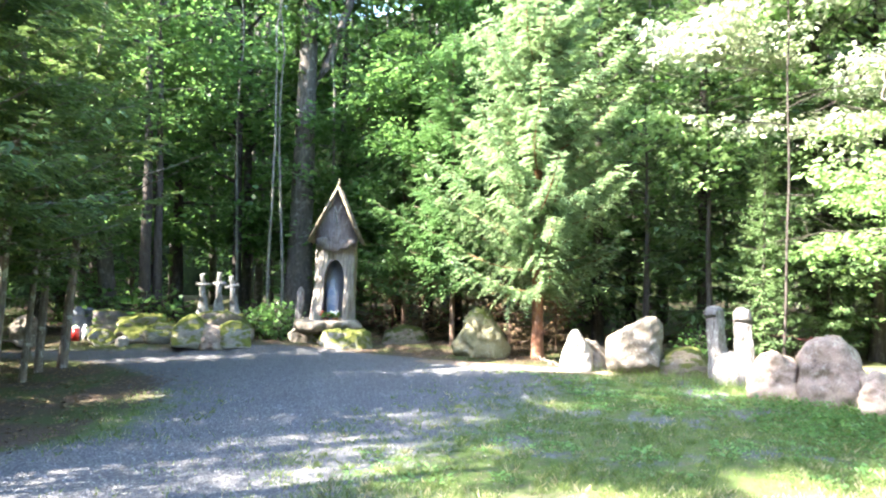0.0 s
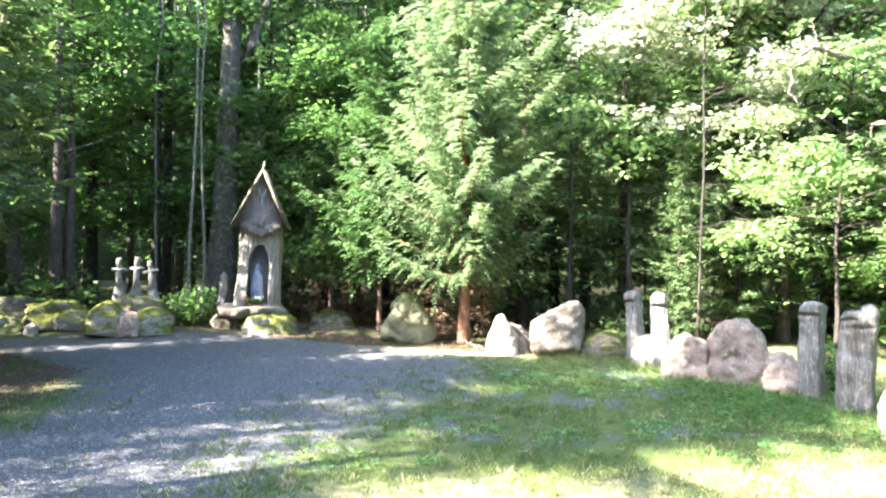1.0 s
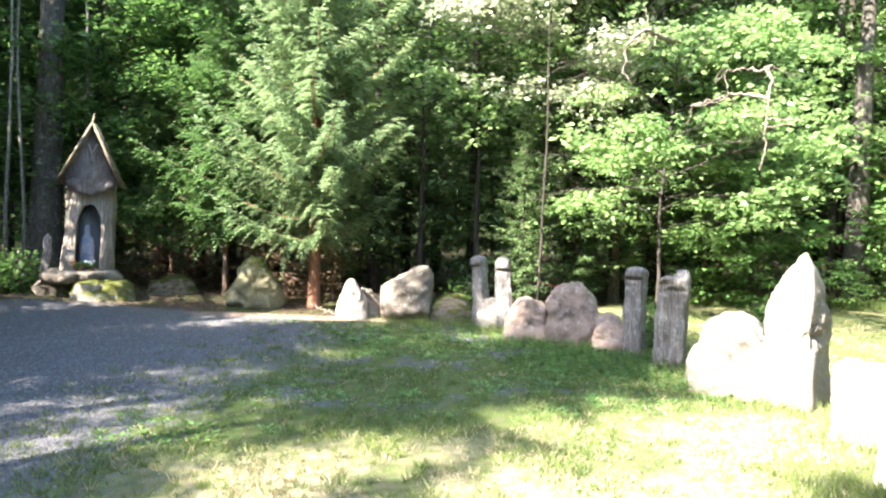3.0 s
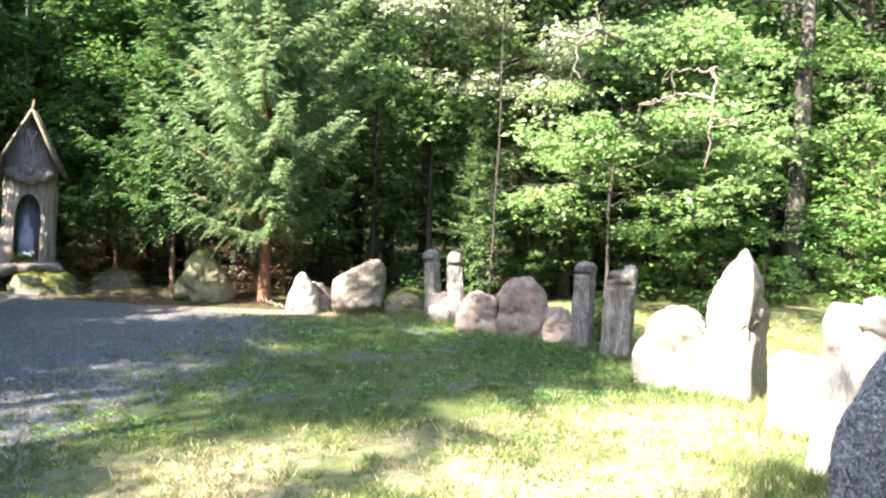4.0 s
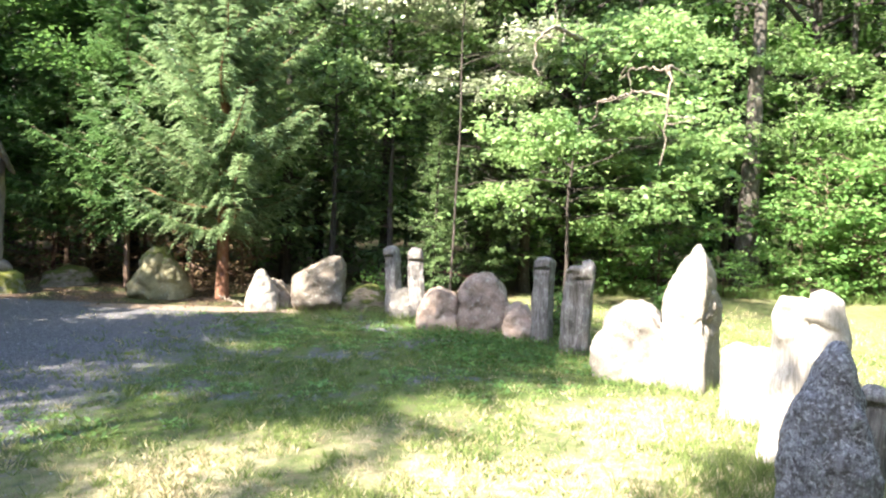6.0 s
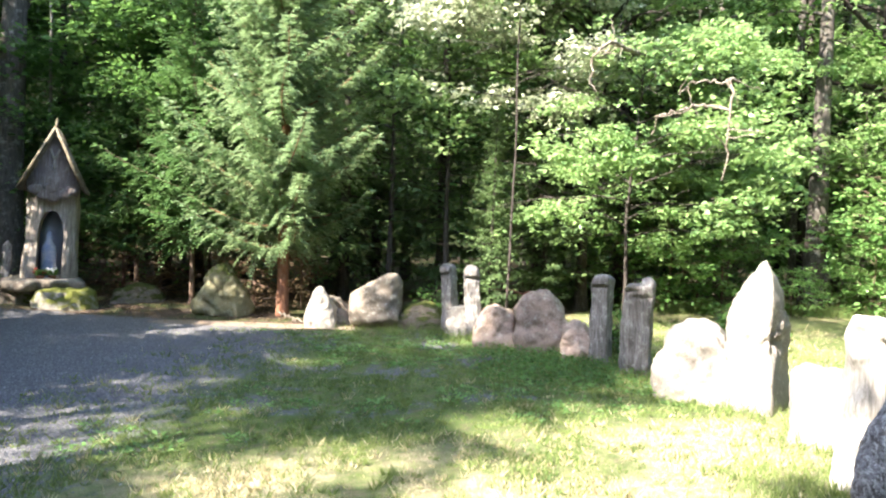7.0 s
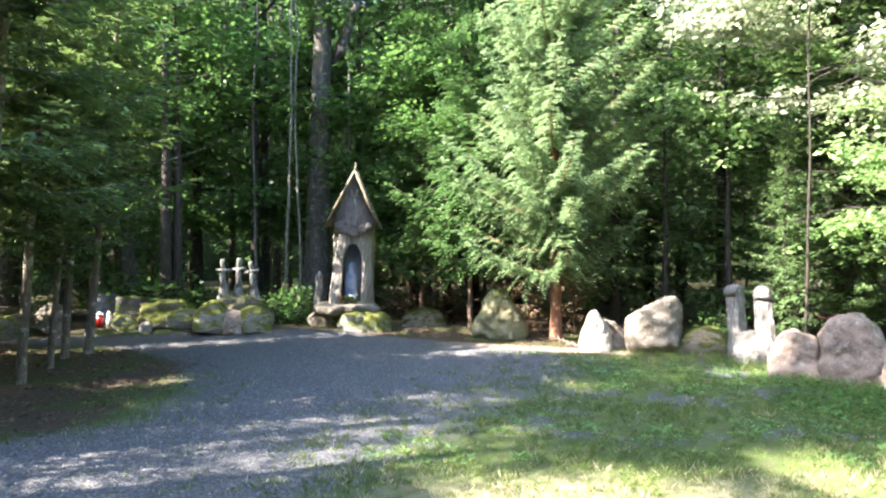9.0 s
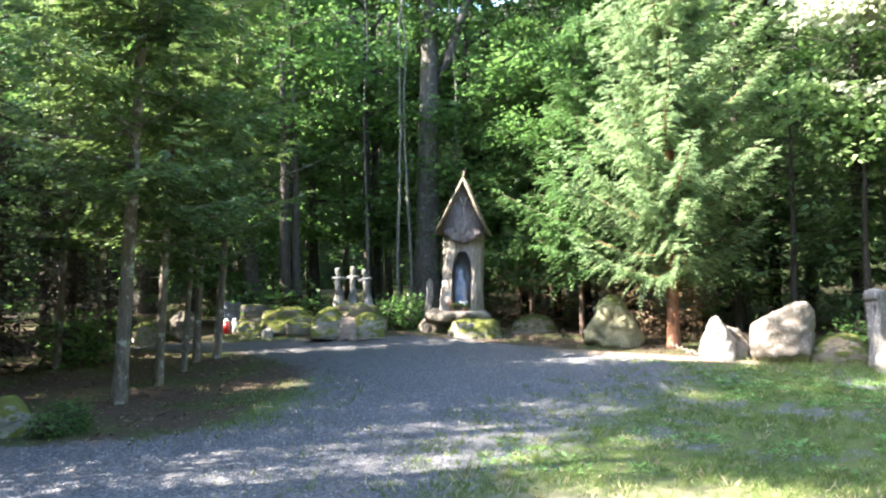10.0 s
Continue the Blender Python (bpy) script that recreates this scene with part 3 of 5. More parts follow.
def slab_of(bm, outline, y0, y1):
    """A flat outline in x and z, given depth from y0 to y1."""
    a = [bm.verts.new((x, y0, z)) for x, z in outline]
    b = [bm.verts.new((x, y1, z)) for x, z in outline]
    bm.faces.new(a)
    bm.faces.new(b[::-1])
    for i in range(len(a)):
        j = (i + 1) % len(a)
        bm.faces.new((a[j], a[i], b[i], b[j]))
    bmesh.ops.recalc_face_normals(bm, faces=bm.faces)


# ---- the ground ----
def smooth(a, b, x):
    t = np.clip((np.asarray(x, float) - a) / (b - a), 0, 1)
    return t * t * (3 - 2 * t)


def field(x, y, scale, seed=0.0):
    """Smooth random values about zero on the plan."""
    x, y = np.broadcast_arrays(np.asarray(x, float), np.asarray(y, float))
    return np.array([noise.noise(Vector((a * scale + seed, b * scale - seed, seed))) for a, b in zip(x.ravel(), y.ravel())]).reshape(x.shape)


def gravel_at(x, y):
    """1 on the gravel yard, 0 off it, between on its worn rim."""
    left = np.interp(y, [2, 5.0, 5.8, 6.6, 8.0, 10.0, 11.4, 12.4], [-9.0, -6.0, -3.9, -3.1, -3.15, -4.0, -5.6, -8.5])
    right = np.interp(y, [2, 4.0, 5.2, 6.2, 8.1, 9.5, 10.3, 11.0], [-1.6, -1.1, -0.6, -0.15, 0.9, 1.65, 2.0, 1.4])
    far = np.interp(x, [-9, -5, -2, 0.0, 2], [12.7, 13.2, 13.5, 12.2, 10.9])
    d = np.minimum(np.minimum((x - left) / 1.1, (right - x) / 2.1), (far - y) / 0.45)
    m = np.clip(0.5 + 0.5 * d, 0, 1)
    # thin spots in the lawn, drawn out along the yard
    thin = field(np.asarray(x, float) * 0.75, y, 1.5, 5.3) + 0.7 * field(x, y, 4.2, 2.2)
    where = smooth(4.9, 6.2, y) * smooth(11.2, 9.8, y) * smooth(5.0, 3.6, x) * smooth(-1.0, 0.3, x)
    worn = 0.34 * where * smooth(-0.05, 0.50, thin) + 0.22 * where
    return np.maximum(m, worn)


def litter_at(x, y):
    """1 on the forest floor, 0 on the lawn and yard."""
    lawn_far = np.interp(x, [-0.5, 1.0, 2.0, 3.4, 4.6, 5.6, 6.5, 9.0, 12.0], [11.3, 11.0, 10.65, 10.55, 10.4, 10.2, 11.2, 13.6, 14.0])
    wood = np.clip(0.5 + (y - lawn_far) / 0.9, 0, 1)
    left = np.clip(0.5 + (-3.5 - x) / 1.3, 0, 1)
    return np.maximum(wood, left)


def soil_at(x, y):
    """1 on the bare sandy strip before the stones at the yard's far side."""
    mid = np.interp(x, [-0.6, 0.6, 1.6, 2.8], [12.2, 11.75, 11.25, 10.75])
    along = smooth(-0.8, 0.0, x) * smooth(3.0, 2.4, x)
    return along * np.clip(1 - np.abs(y - mid) / 0.42, 0, 1)


def dry_lit_at(x, y):
    """1 where the lawn is dry straw, with the sun's glare put into its colour."""
    patch = smooth(-0.35, 0.35, field(x, y, 1.1, 6.6) + 0.5 * field(x, y, 4.0, 1.6))
    return (0.25 + 0.75 * patch) * np.maximum(smooth(5.3, 4.5, y) * smooth(-1.2, 0.6, x), 0.45 * smooth(5.4, 6.6, x))


def spread_axis(lo, hi, step, end):
    fine = np.arange(lo, hi + step / 2, step)
    out, s, v = [], step, 0.0
    while v < end:
        s *= 1.22
        v += s
        out.append(v)
    out = np.array(out)
    return np.concatenate([lo - out[::-1], fine, hi + out])


def lay_of_land(x, y):
    woods = smooth(13.6, 18, y) + smooth(-5.5, -9, x) + smooth(11, 16, x)
    bank = 0.12 * smooth(12.9, 13.5, np.asarray(y, float)) * smooth(-1.6, -3.4, np.asarray(x, float))
    return bank + 0.012 * field(x, y, 1.7, 3.1) + 0.16 * np.clip(woods, 0, 1) * field(x, y, 0.45, 8.2)


gx, gy = spread_axis(-7.0, 9.0, 0.09, 900), spread_axis(2.0, 14.5, 0.09, 900)
X, Y = np.meshgrid(gx, gy)
Z = lay_of_land(X, Y)
gn = len(gx)
gi = (np.arange(len(gy) - 1)[:, None] * gn + np.arange(gn - 1)[None]).ravel()
gmesh = raw_mesh("ground", np.stack([X, Y, Z], -1).reshape(-1, 3), np.stack([gi, gi + 1, gi + 1 + gn, gi + gn], 1).ravel(), np.full(len(gi), 4))
for key, fn in (("gravel", gravel_at), ("litter", litter_at), ("dry", dry_lit_at), ("soil", soil_at)):
    gmesh.attributes.new(key, "FLOAT", "POINT").data.foreach_set("value", fn(X, Y).ravel().astype(np.float32))
ground = tagged(hang("ground", gmesh, GROUND), "grey gravel yard running into patchy lawn and brown forest floor", "ground", kind="structure")


# ---- the shrine in a hollowed log ----
def arch_outline(half, foot, spring, tip, n=7):
    """A pointed arch, in x and z."""
    right = [(half * math.cos(a) ** 0.8 if a < 1.57 else 0, spring + (tip - spring) * math.sin(a) ** 1.15) for a in np.linspace(0, math.pi / 2 - 0.02, n)]
    return [(-half, foot), (half, foot)] + right + [(-x, z) for x, z in right[::-1]]


def hollow_log(seed, height, low, high, depth):
    """The log shell, with the niche cut out of its face."""
    rows, cols = 40, 56
    verts, faces = [], []
    for i in range(rows):
        f = i / (rows - 1)
        w, dp = low + (high - low) * f, depth * (1 - 0.12 * f)
        for j in range(cols):
            a = 2 * math.pi * j / cols
            c, s = math.cos(a), math.sin(a)
            e = 0.62
            p = Vector((math.copysign(abs(c) ** e, c) * w / 2, math.copysign(abs(s) ** e, s) * dp / 2, height * f))
            p += wobble((p.x * 2.2, p.y * 2.2, p.z * 0.5), 3.2, 0.05, seed) + wobble((p.x * 5, p.y * 5, p.z), 6, 0.012, seed + 2)
            verts.append(p)
    for i in range(rows - 1):
        for j in range(cols):
            a, b = i * cols + j, i * cols + (j + 1) % cols
            faces.append((a, b, b + cols, a + cols))
    faces.append(tuple(range(cols))[::-1])
    faces.append(tuple((rows - 1) * cols + j for j in range(cols)))
    me = bpy.data.meshes.new("body")
    me.from_pydata(verts, [], faces)
    body = new("body", me)
    bm = bmesh.new()
    slab_of(bm, arch_outline(0.205, 0.05, 0.80, 1.30), -depth, 0.10)
    cm = bpy.data.meshes.new("cut")
    bm.to_mesh(cm)
    bm.free()
    cutter = new("cut", cm)
    mod = body.modifiers.new("niche", "BOOLEAN")
    mod.operation, mod.object, mod.solver = "DIFFERENCE", cutter, "EXACT"
    out = bpy.data.meshes.new_from_object(body.evaluated_get(bpy.context.evaluated_depsgraph_get()))
    for o in (body, cutter):
        bpy.data.objects.remove(o)
    return out


def build_shrine():
    s = thing("wayside_shrine", pose(-2.25, 14.42, 0.46, 0, 2.6, 4), "weathered grey log shrine with arched niche and steep plank gable roof", "wayside shrine")
    hang("body", hollow_log(5, 1.95, 0.90, 0.80, 0.66), WOOD_SHRINE, s, smooth=False)
    bm = bmesh.new()
    slab_of(bm, arch_outline(0.202, 0.055, 0.80, 1.295), 0.085, 0.095)
    part("niche_back", bm, NICHE, s, "pale blue-grey painted niche lining")
    # gable board with a carved, scalloped lower edge
    bm = bmesh.new()
    low = [(x, 1.60 - 0.05 * abs(math.sin(x * 9.0 + 0.4)) - 0.10 * math.exp(-(x / 0.16) ** 2)) for x in np.linspace(-0.40, 0.40, 25)]
    slab_of(bm, low + [(0.42, 1.80), (0.02, 2.64), (-0.02, 2.64), (-0.42, 1.80)], -0.40, -0.33)
    bmesh.ops.triangulate(bm, faces=[f for f in bm.faces if len(f.verts) > 4])
    gable = part("gable_board", bm, WOOD_GABLE, s, "brownish carved gable board with scalloped edge")
    for x, z, w in ((-0.27, 1.66, 0.12), (-0.13, 1.58, 0.125), (0.02, 1.54, 0.12), (0.15, 1.61, 0.13), (0.28, 1.68, 0.11), (-0.04, 1.69, 0.12)):
        bm = bmesh.new()
        bmesh.ops.create_icosphere(bm, subdivisions=3, radius=w)
        for v in bm.verts:
            q = Vector((v.co.x, v.co.y * 0.30, v.co.z * 0.80))
            v.co = q * (1 + 0.25 * noise.noise(q * 14 + Vector((x * 9, 0, 0)))) + Vector((x, -0.40, z))
        part("carved_burl", bm, WOOD_GABLE, gable)
    # a pale forked sign on the gable
    bm = bmesh.new()
    for a, b in (((0, 2.04), (0, 2.22)), ((0, 2.2), (-0.075, 2.40)), ((0, 2.2), (0.075, 2.40))):
        d = Vector((b[0] - a[0], 0, b[1] - a[1]))
        box(bm, -0.017, 0.017, -0.432, -0.396, 0, d.length, 0.003, Matrix.Translation((a[0], 0, a[1])) @ Matrix.Rotation(math.atan2(d.x, d.z), 4, "Y"))
    part("forked_sign", bm, WOOD_PALE, gable, "pale forked wooden sign")
    # roof: planks down both slopes, over two side beams
    tip, eave, half = 2.76, 1.66, 0.53
    for side, sgn in (("roof_slope", -1), ("roof_slope", 1)):
        ang = math.atan2(half, tip - eave)
        slope = math.hypot(half, tip - eave)
        bm = bmesh.new()
        lo, hi = sorted((-sgn * 0.029, -sgn * 0.046))
        box(bm, lo, hi, -0.50, 0.47, -slope + 0.04, -0.06, 0.004, Matrix.Translation((0, 0, tip)) @ Matrix.Rotation(-sgn * ang, 4, "Y"))
        root = part(side, bm, WOOD_ROOF, s)
        for k in range(6):
            bm = bmesh.new()
            y0 = -0.52 + k * 0.17
            m = Matrix.Translation((0, 0, tip)) @ Matrix.Rotation(-sgn * ang, 4, "Y") @ Matrix.Rotation(radians(2.0 * math.sin(k * 2.1 + sgn)), 4, "X")
            box(bm, -0.025 + 0.004 * (k % 2), 0.025 + 0.004 * (k % 2), y0, y0 + 0.164, -slope - 0.03 * math.sin(k * 1.7), 0.02, 0.008, m)
            for v in bm.verts:
                v.co += wobble(v.co, 4, 0.012, k)
            part("roof_plank", bm, WOOD_ROOF, root)
    bm = bmesh.new()
    for sgn in (-1, 1):
        ang = math.atan2(half, tip - eave)
        box(bm, -0.03, 0.03, -0.575, -0.525, -math.hypot(half, tip - eave) - 0.02, 0.03, 0.012, Matrix.Translation((0, 0, tip)) @ Matrix.Rotation(-sgn * ang, 4, "Y"))
    part("barge_board", bm, WOOD_ROOF, s, "lichen-covered barge boards")
    bm = bmesh.new()
    bmesh.ops.create_cone(bm, segments=8, radius1=0.035, radius2=0.008, depth=0.2, cap_ends=True)
    for v in bm.verts:
        v.co += Vector((0.01, -0.54, tip + 0.07))
    part("finial", bm, WOOD_ROOF, s)
    return s


build_shrine()


def build_statue():
    """The draped figure in the niche: a plain turned shape."""
    bm = bmesh.new()
    prof = ((0.0, 0.135), (0.06, 0.14), (0.25, 0.115), (0.45, 0.12), (0.60, 0.105), (0.68, 0.05), (0.73, 0.058), (0.79, 0.06), (0.85, 0.035), (0.87, 0.004))
    rings = []
    for z, r in prof:
        rings.append([bm.verts.new((r * math.cos(a) * 1.05, r * 0.75 * math.sin(a) * (1 + 0.06 * math.sin(5 * a)), z)) for a in np.linspace(0, 2 * math.pi, 20, endpoint=False)])
    for a, b in zip(rings, rings[1:]):
        for j in range(20):
            bm.faces.new((a[j], a[(j + 1) % 20], b[(j + 1) % 20], b[j]))
    bm.faces.new(rings[0][::-1])
    bm.faces.new(rings[-1])
    ob = part("statue", bm, STATUE)
    ob.matrix_world = pose(-2.24, 14.28, 0.52, 0, 0, 4)
    return tagged(ob, "pale blue and white plaster statue standing in the niche", "statue")


build_statue()


def build_flowers(x, y, z, petal, label, seed):
    rng = np.random.default_rng(seed)
    t = thing("flower_pot", pose(x, y, z), label, "flowers")
    bm = bmesh.new()
    bmesh.ops.create_cone(bm, segments=16, radius1=0.05, radius2=0.07, depth=0.10, cap_ends=True)
    for v in bm.verts:
        v.co.z += 0.05
    part("pot", bm, BARK_RED, t, "brown clay pot")
    n = 90
    a = rng.uniform(0, 6.28, n)
    d = np.stack([np.cos(a), np.sin(a), rng.uniform(0.2, 1.4, n)], 1)
    hang("leaves", leaf_mesh("leaves", np.tile([0, 0, 0.10], (n, 1)) + d * 0.03, d, rng.normal(0, 1, (n, 3)), rng.uniform(0.06, 0.13, n), np.full(n, 0.035)), LEAF_SHRUB, t)
    for i in range(7):
        bm = bmesh.new()
        bmesh.ops.create_icosphere(bm, subdivisions=2, radius=0.026)
        c = Vector((rng.uniform(-0.10, 0.10), rng.uniform(-0.09, 0.05), 0.14 + rng.uniform(0, 0.09)))
        for v in bm.verts:
            v.co = v.co * (1 + 0.35 * noise.noise(v.co * 60 + c * 9)) + c
        part("blossom", bm, petal, t)


build_flowers(-2.33, 14.04, 0.49, FLOWER_RED, "potted red flowers at the foot of the niche", 2)
build_flowers(-2.15, 14.05, 0.49, FLOWER_WHITE, "potted pale flowers at the foot of the niche", 3)

# stones that carry the shrine
rock("shrine_slab", -2.32, 14.42, 31, [(180, 0.66), (150, 0.62), (90, 0.10), (60, 0.33), (0, 0.62), (-90, 0.10)], 1.25, 0.2, GRANITE, "flat grey stone slab under the shrine", "stone slab", sink=-0.29, rough=0.07, random_facets=7)
rock("mossy_stone", -1.95, 14.02, 32, [(180, 0.55), (140, 0.42), (92, 0.20), (45, 0.42), (0, 0.52), (-90, 0.22)], 0.75, 0.42, GRANITE_MOSSY, "low boulder with bright yellow-green moss below the shrine", rough=0.05)
rock("stone", -2.88, 14.2, 33, round_facets(0.42, 0.34), 0.4, 0.34, GRANITE, "grey stone propping the shrine slab", rough=0.04)
rock("stone", -2.62, 14.35, 34, round_facets(0.55, 0.40), 0.5, 0.40, GRANITE_MOSSY, "mossy stone propping the shrine slab", rough=0.04)
rock("stone", -2.20, 14.62, 35, round_facets(0.8, 0.40), 0.7, 0.40, GRANITE, "grey stone propping the shrine slab", rough=0.04)


def build_stump():
    ob = hang("wooden_stake", post_mesh("wooden_stake", 12, 0.92, 0.15, 0.14, top="flat", notch=9.0), WOOD_GREY)
    ob.matrix_world = pose(-2.98, 14.42, 0.28, 0, 3, 10)
    tagged(ob, "grey weathered wooden stake leaning beside the shrine", "wooden post")


build_stump()


# ---- three crosses on a mossy boulder ----
def build_cross(x, y, z, size, turn, lean, label, seed):
    """A stubby carved cross with a swelling foot and a small roof-like head."""
    c = thing("carved_cross", pose(x, y, z, 0, lean, turn), label, "cross", "crosses on the boulder")
    bm = bmesh.new()
    rows, cols = 22, 16
    rings = []
    for i in range(rows):
        f = i / (rows - 1)
        w = 0.042 + 0.085 * max(0.0, 1 - f / 0.62) ** 1.3
        ring = []
        for j in range(cols):
            a = 2 * math.pi * j / cols
            cc, ss = math.cos(a), math.sin(a)
            p = Vector((math.copysign(abs(cc) ** 0.6, cc) * w, math.copysign(abs(ss) ** 0.6, ss) * w * 0.8, size * f))
            ring.append(bm.verts.new(p + wobble(p, 9, 0.02, seed)))
        rings.append(ring)
    for a, b in zip(rings, rings[1:]):
        for j in range(cols):
            bm.faces.new((a[j], a[(j + 1) % cols], b[(j + 1) % cols], b[j]))
    bm.faces.new(rings[-1])
    part("upright", bm, WOOD_CROSS, c)
    bm = bmesh.new()
    box(bm, -0.145, 0.145, -0.035, 0.035, size * 0.68, size * 0.68 + 0.07, 0.012)
    for v in bm.verts:
        v.co += wobble(v.co, 8, 0.02, seed + 4)
    part("crossbar", bm, WOOD_CROSS, c)
    bm = bmesh.new()
    bmesh.ops.create_icosphere(bm, subdivisions=3, radius=1)
    for v in bm.verts:
        p = Vector((v.co.x * 0.05, v.co.y * 0.035, v.co.z * 0.17))
        v.co = p * (1 + 0.2 * noise.noise(p * 20)) + Vector((0, -0.075, size * 0.52))
    part("carving", bm, WOOD_GREY, c, "darker carved relief")


build_cross(-4.66, 13.62, 0.68, 0.78, 4, -1, "pale weathered cross beside two others on mossy boulder", 1)
build_cross(-4.39, 13.70, 0.68, 0.80, 8, 1, "pale weathered cross standing between two others", 2)
build_cross(-4.09, 13.76, 0.66, 0.76, 14, -5, "pale leaning cross with broad foot on mossy boulder", 3)
rock("mossy_boulder", -4.48, 13.95, 36, [(180, 0.74), (155, 0.60), (133, 0.52), (92, 0.43), (68, 0.46), (34, 0.6), (0, 0.74), (-90, 0.44)], 1.0, 0.87, GRANITE_DUSKY, "dark boulder carrying three crosses", rough=0.05, sharp=60.0, cut=(0.70, 0.98), size=(0.9, 1.0, 0.77))
rock("mossy_stone", -4.80, 13.26, 37, [(180, 0.25), (150, 0.24), (120, 0.28), (70, 0.34), (25, 0.24), (0, 0.26), (-90, 0.33)], 0.4, 0.66, GRANITE_MOSSY, "wedge of stone thick with yellow moss below the crosses", rough=0.028, sharp=60.0, cut=(0.70, 0.98), size=(1.25, 1.2, 0.95))
rock("pink_stone", -4.36, 13.34, 38, [(180, 0.27), (140, 0.30), (85, 0.31), (40, 0.32), (0, 0.28), (-90, 0.31)], 0.36, 0.62, GRANITE_PINK, "bare pinkish stone face below the crosses", rough=0.05, sharp=30.0, cut=(0.70, 0.98), size=(0.9, 1.2, 0.72))
rock("stone", -3.96, 13.38, 48, [(180, 0.24), (120, 0.30), (80, 0.30), (45, 0.27), (0, 0.25), (-90, 0.30)], 0.36, 0.60, GRANITE_MOSSY, "grey angular stone with yellow moss below the leaning cross", rough=0.028, sharp=60.0, cut=(0.70, 0.98), size=(1.1, 1.2, 0.84))
rock("mossy_stone", -4.13, 13.38, 49, round_facets(0.32, 0.34), 0.3, 0.34, GRANITE_MOSSY, "small stone with yellow moss below the crosses", rough=0.04, sharp=30.0)
rock("stone", -4.50, 13.27, 64, round_facets(0.8, 0.2), 0.26, 0.2, GRANITE_DUSKY, "low dark stone at the boulder's foot", rough=0.03)
rock("boulder", -5.87, 13.92, 39, [(180, 0.5), (170, 0.46), (117, 0.42), (80, 0.35), (48, 0.4), (4, 0.49), (-90, 0.38)], 0.8, 0.77, GRANITE_MOSSY, "grey and moss-yellow boulder at the yard's edge", rough=0.09, sharp=60.0, cut=(0.70, 0.98), size=(1.12, 1, 0.74))
rock("stone", -5.45, 13.62, 45, round_facets(0.42, 0.50), 0.4, 0.50, GRANITE_MOSSY, "small upright mossy stone", rough=0.06, cut=(0.70, 0.98), size=(1.4, 1, 0.78))
rock("stone_slab", -7.15, 13.9, 40, [(180, 0.30), (123, 0.55), (85, 0.47), (3, 0.30), (-90, 0.54)], 0.24, 1.02, SLATE, "upright blue-grey memorial slab", "memorial stone", rough=0.02, random_facets=0, sharp=50.0, size=(0.85, 1, 0.7))
rock("stone_slab", -6.55, 13.85, 41, [(180, 0.24), (100, 0.43), (52, 0.40), (2, 0.25), (-90, 0.5)], 0.3, 0.95, GRANITE_SLAB, "upright dark memorial slab with mossy top", "memorial stone", rough=0.03, random_facets=0, sharp=50.0, cut=(0.70, 0.98), size=(1.45, 1, 0.72))
rock("mossy_stone", -6.55, 13.45, 42, round_facets(0.55, 0.3), 0.4, 0.3, GRANITE_MOSSY, "low yellow mossy stone by the slabs", rough=0.05)
rock("stone", -6.1, 13.32, 43, round_facets(0.22, 0.2), 0.2, 0.2, GRANITE_PALE, "small pale stone at the yard's edge", rough=0.03)
rock("stone", -7.9, 13.3, 44, round_facets(0.5, 0.55), 0.4, 0.55, GRANITE, "grey stone behind the spruce trunks", rough=0.05)
rock("stone", -8.6, 13.0, 46, round_facets(0.45, 0.5), 0.4, 0.5, GRANITE_MOSSY, "lichen-spotted stone behind the spruce trunks", rough=0.05)
rock("stone", -5.36, 5.85, 47, round_facets(0.34, 0.36), 0.4, 0.36, GRANITE_MOSSY, "small mossy stone at the gravel's edge", rough=0.04)


def build_lantern(x, y, mat, h, r, label, name):
    t = thing(name, pose(x, y, float(lay_of_land(np.array([x]), np.array([y]))[0]) - 0.005), label, "grave light")
    bm = bmesh.new()
    bmesh.ops.create_cone(bm, segments=20, radius1=r, radius2=r * 0.88, depth=h, cap_ends=True)
    for v in bm.verts:
        v.co.z += h / 2
    part("body", bm, mat, t)
    bm = bmesh.new()
    bmesh.ops.create_cone(bm, segments=20, radius1=r * 1.02, radius2=r * 0.35, depth=h * 0.22, cap_ends=True)
    for v in bm.verts:
        v.co.z += h * 1.11
    part("lid", bm, WAX_WHITE, t, "pale lid")


build_lantern(-7.05, 13.45, GLASS_RED, 0.24, 0.075, "red plastic grave light before the memorial slab", "grave_light")
build_lantern(-6.86, 13.45, WAX_WHITE, 0.26, 0.055, "white grave candle before the memorial slab", "grave_candle")

# ---- stones and carved posts along the lawn ----
rock("boulder", 0.73, 13.06, 50, [(180, 0.58), (152, 0.375), (100, 0.485), (60, 0.47), (33, 0.36), (0, 0.60), (-90, 0.52)], 0.85, 1.03, GRANITE_GREEN, "triangular boulder filmed with green algae under the spruce", rough=0.075, random_facets=7, sharp=30.0, cut=(0.70, 0.98), size=(0.88, 1, 0.88))
rock("flat_stone", -0.78, 15.11, 51, [(180, 0.51), (155, 0.41), (111, 0.27), (77, 0.27), (29, 0.4), (0, 0.52), (-90, 0.29)], 0.7, 0.57, GRANITE_DUSKY, "low mossy stone at the wood's edge", rough=0.05, size=(0.95, 1, 0.72))
rock("pale_stone", 2.17, 11.18, 52, [(180, 0.27), (157, 0.225), (100, 0.37), (33, 0.215), (0, 0.27), (-90, 0.38)], 0.42, 0.77, GRANITE_PALE, "pale upright boulder beside the spruce trunk", rough=0.035, size=(0.88, 1, 0.92))
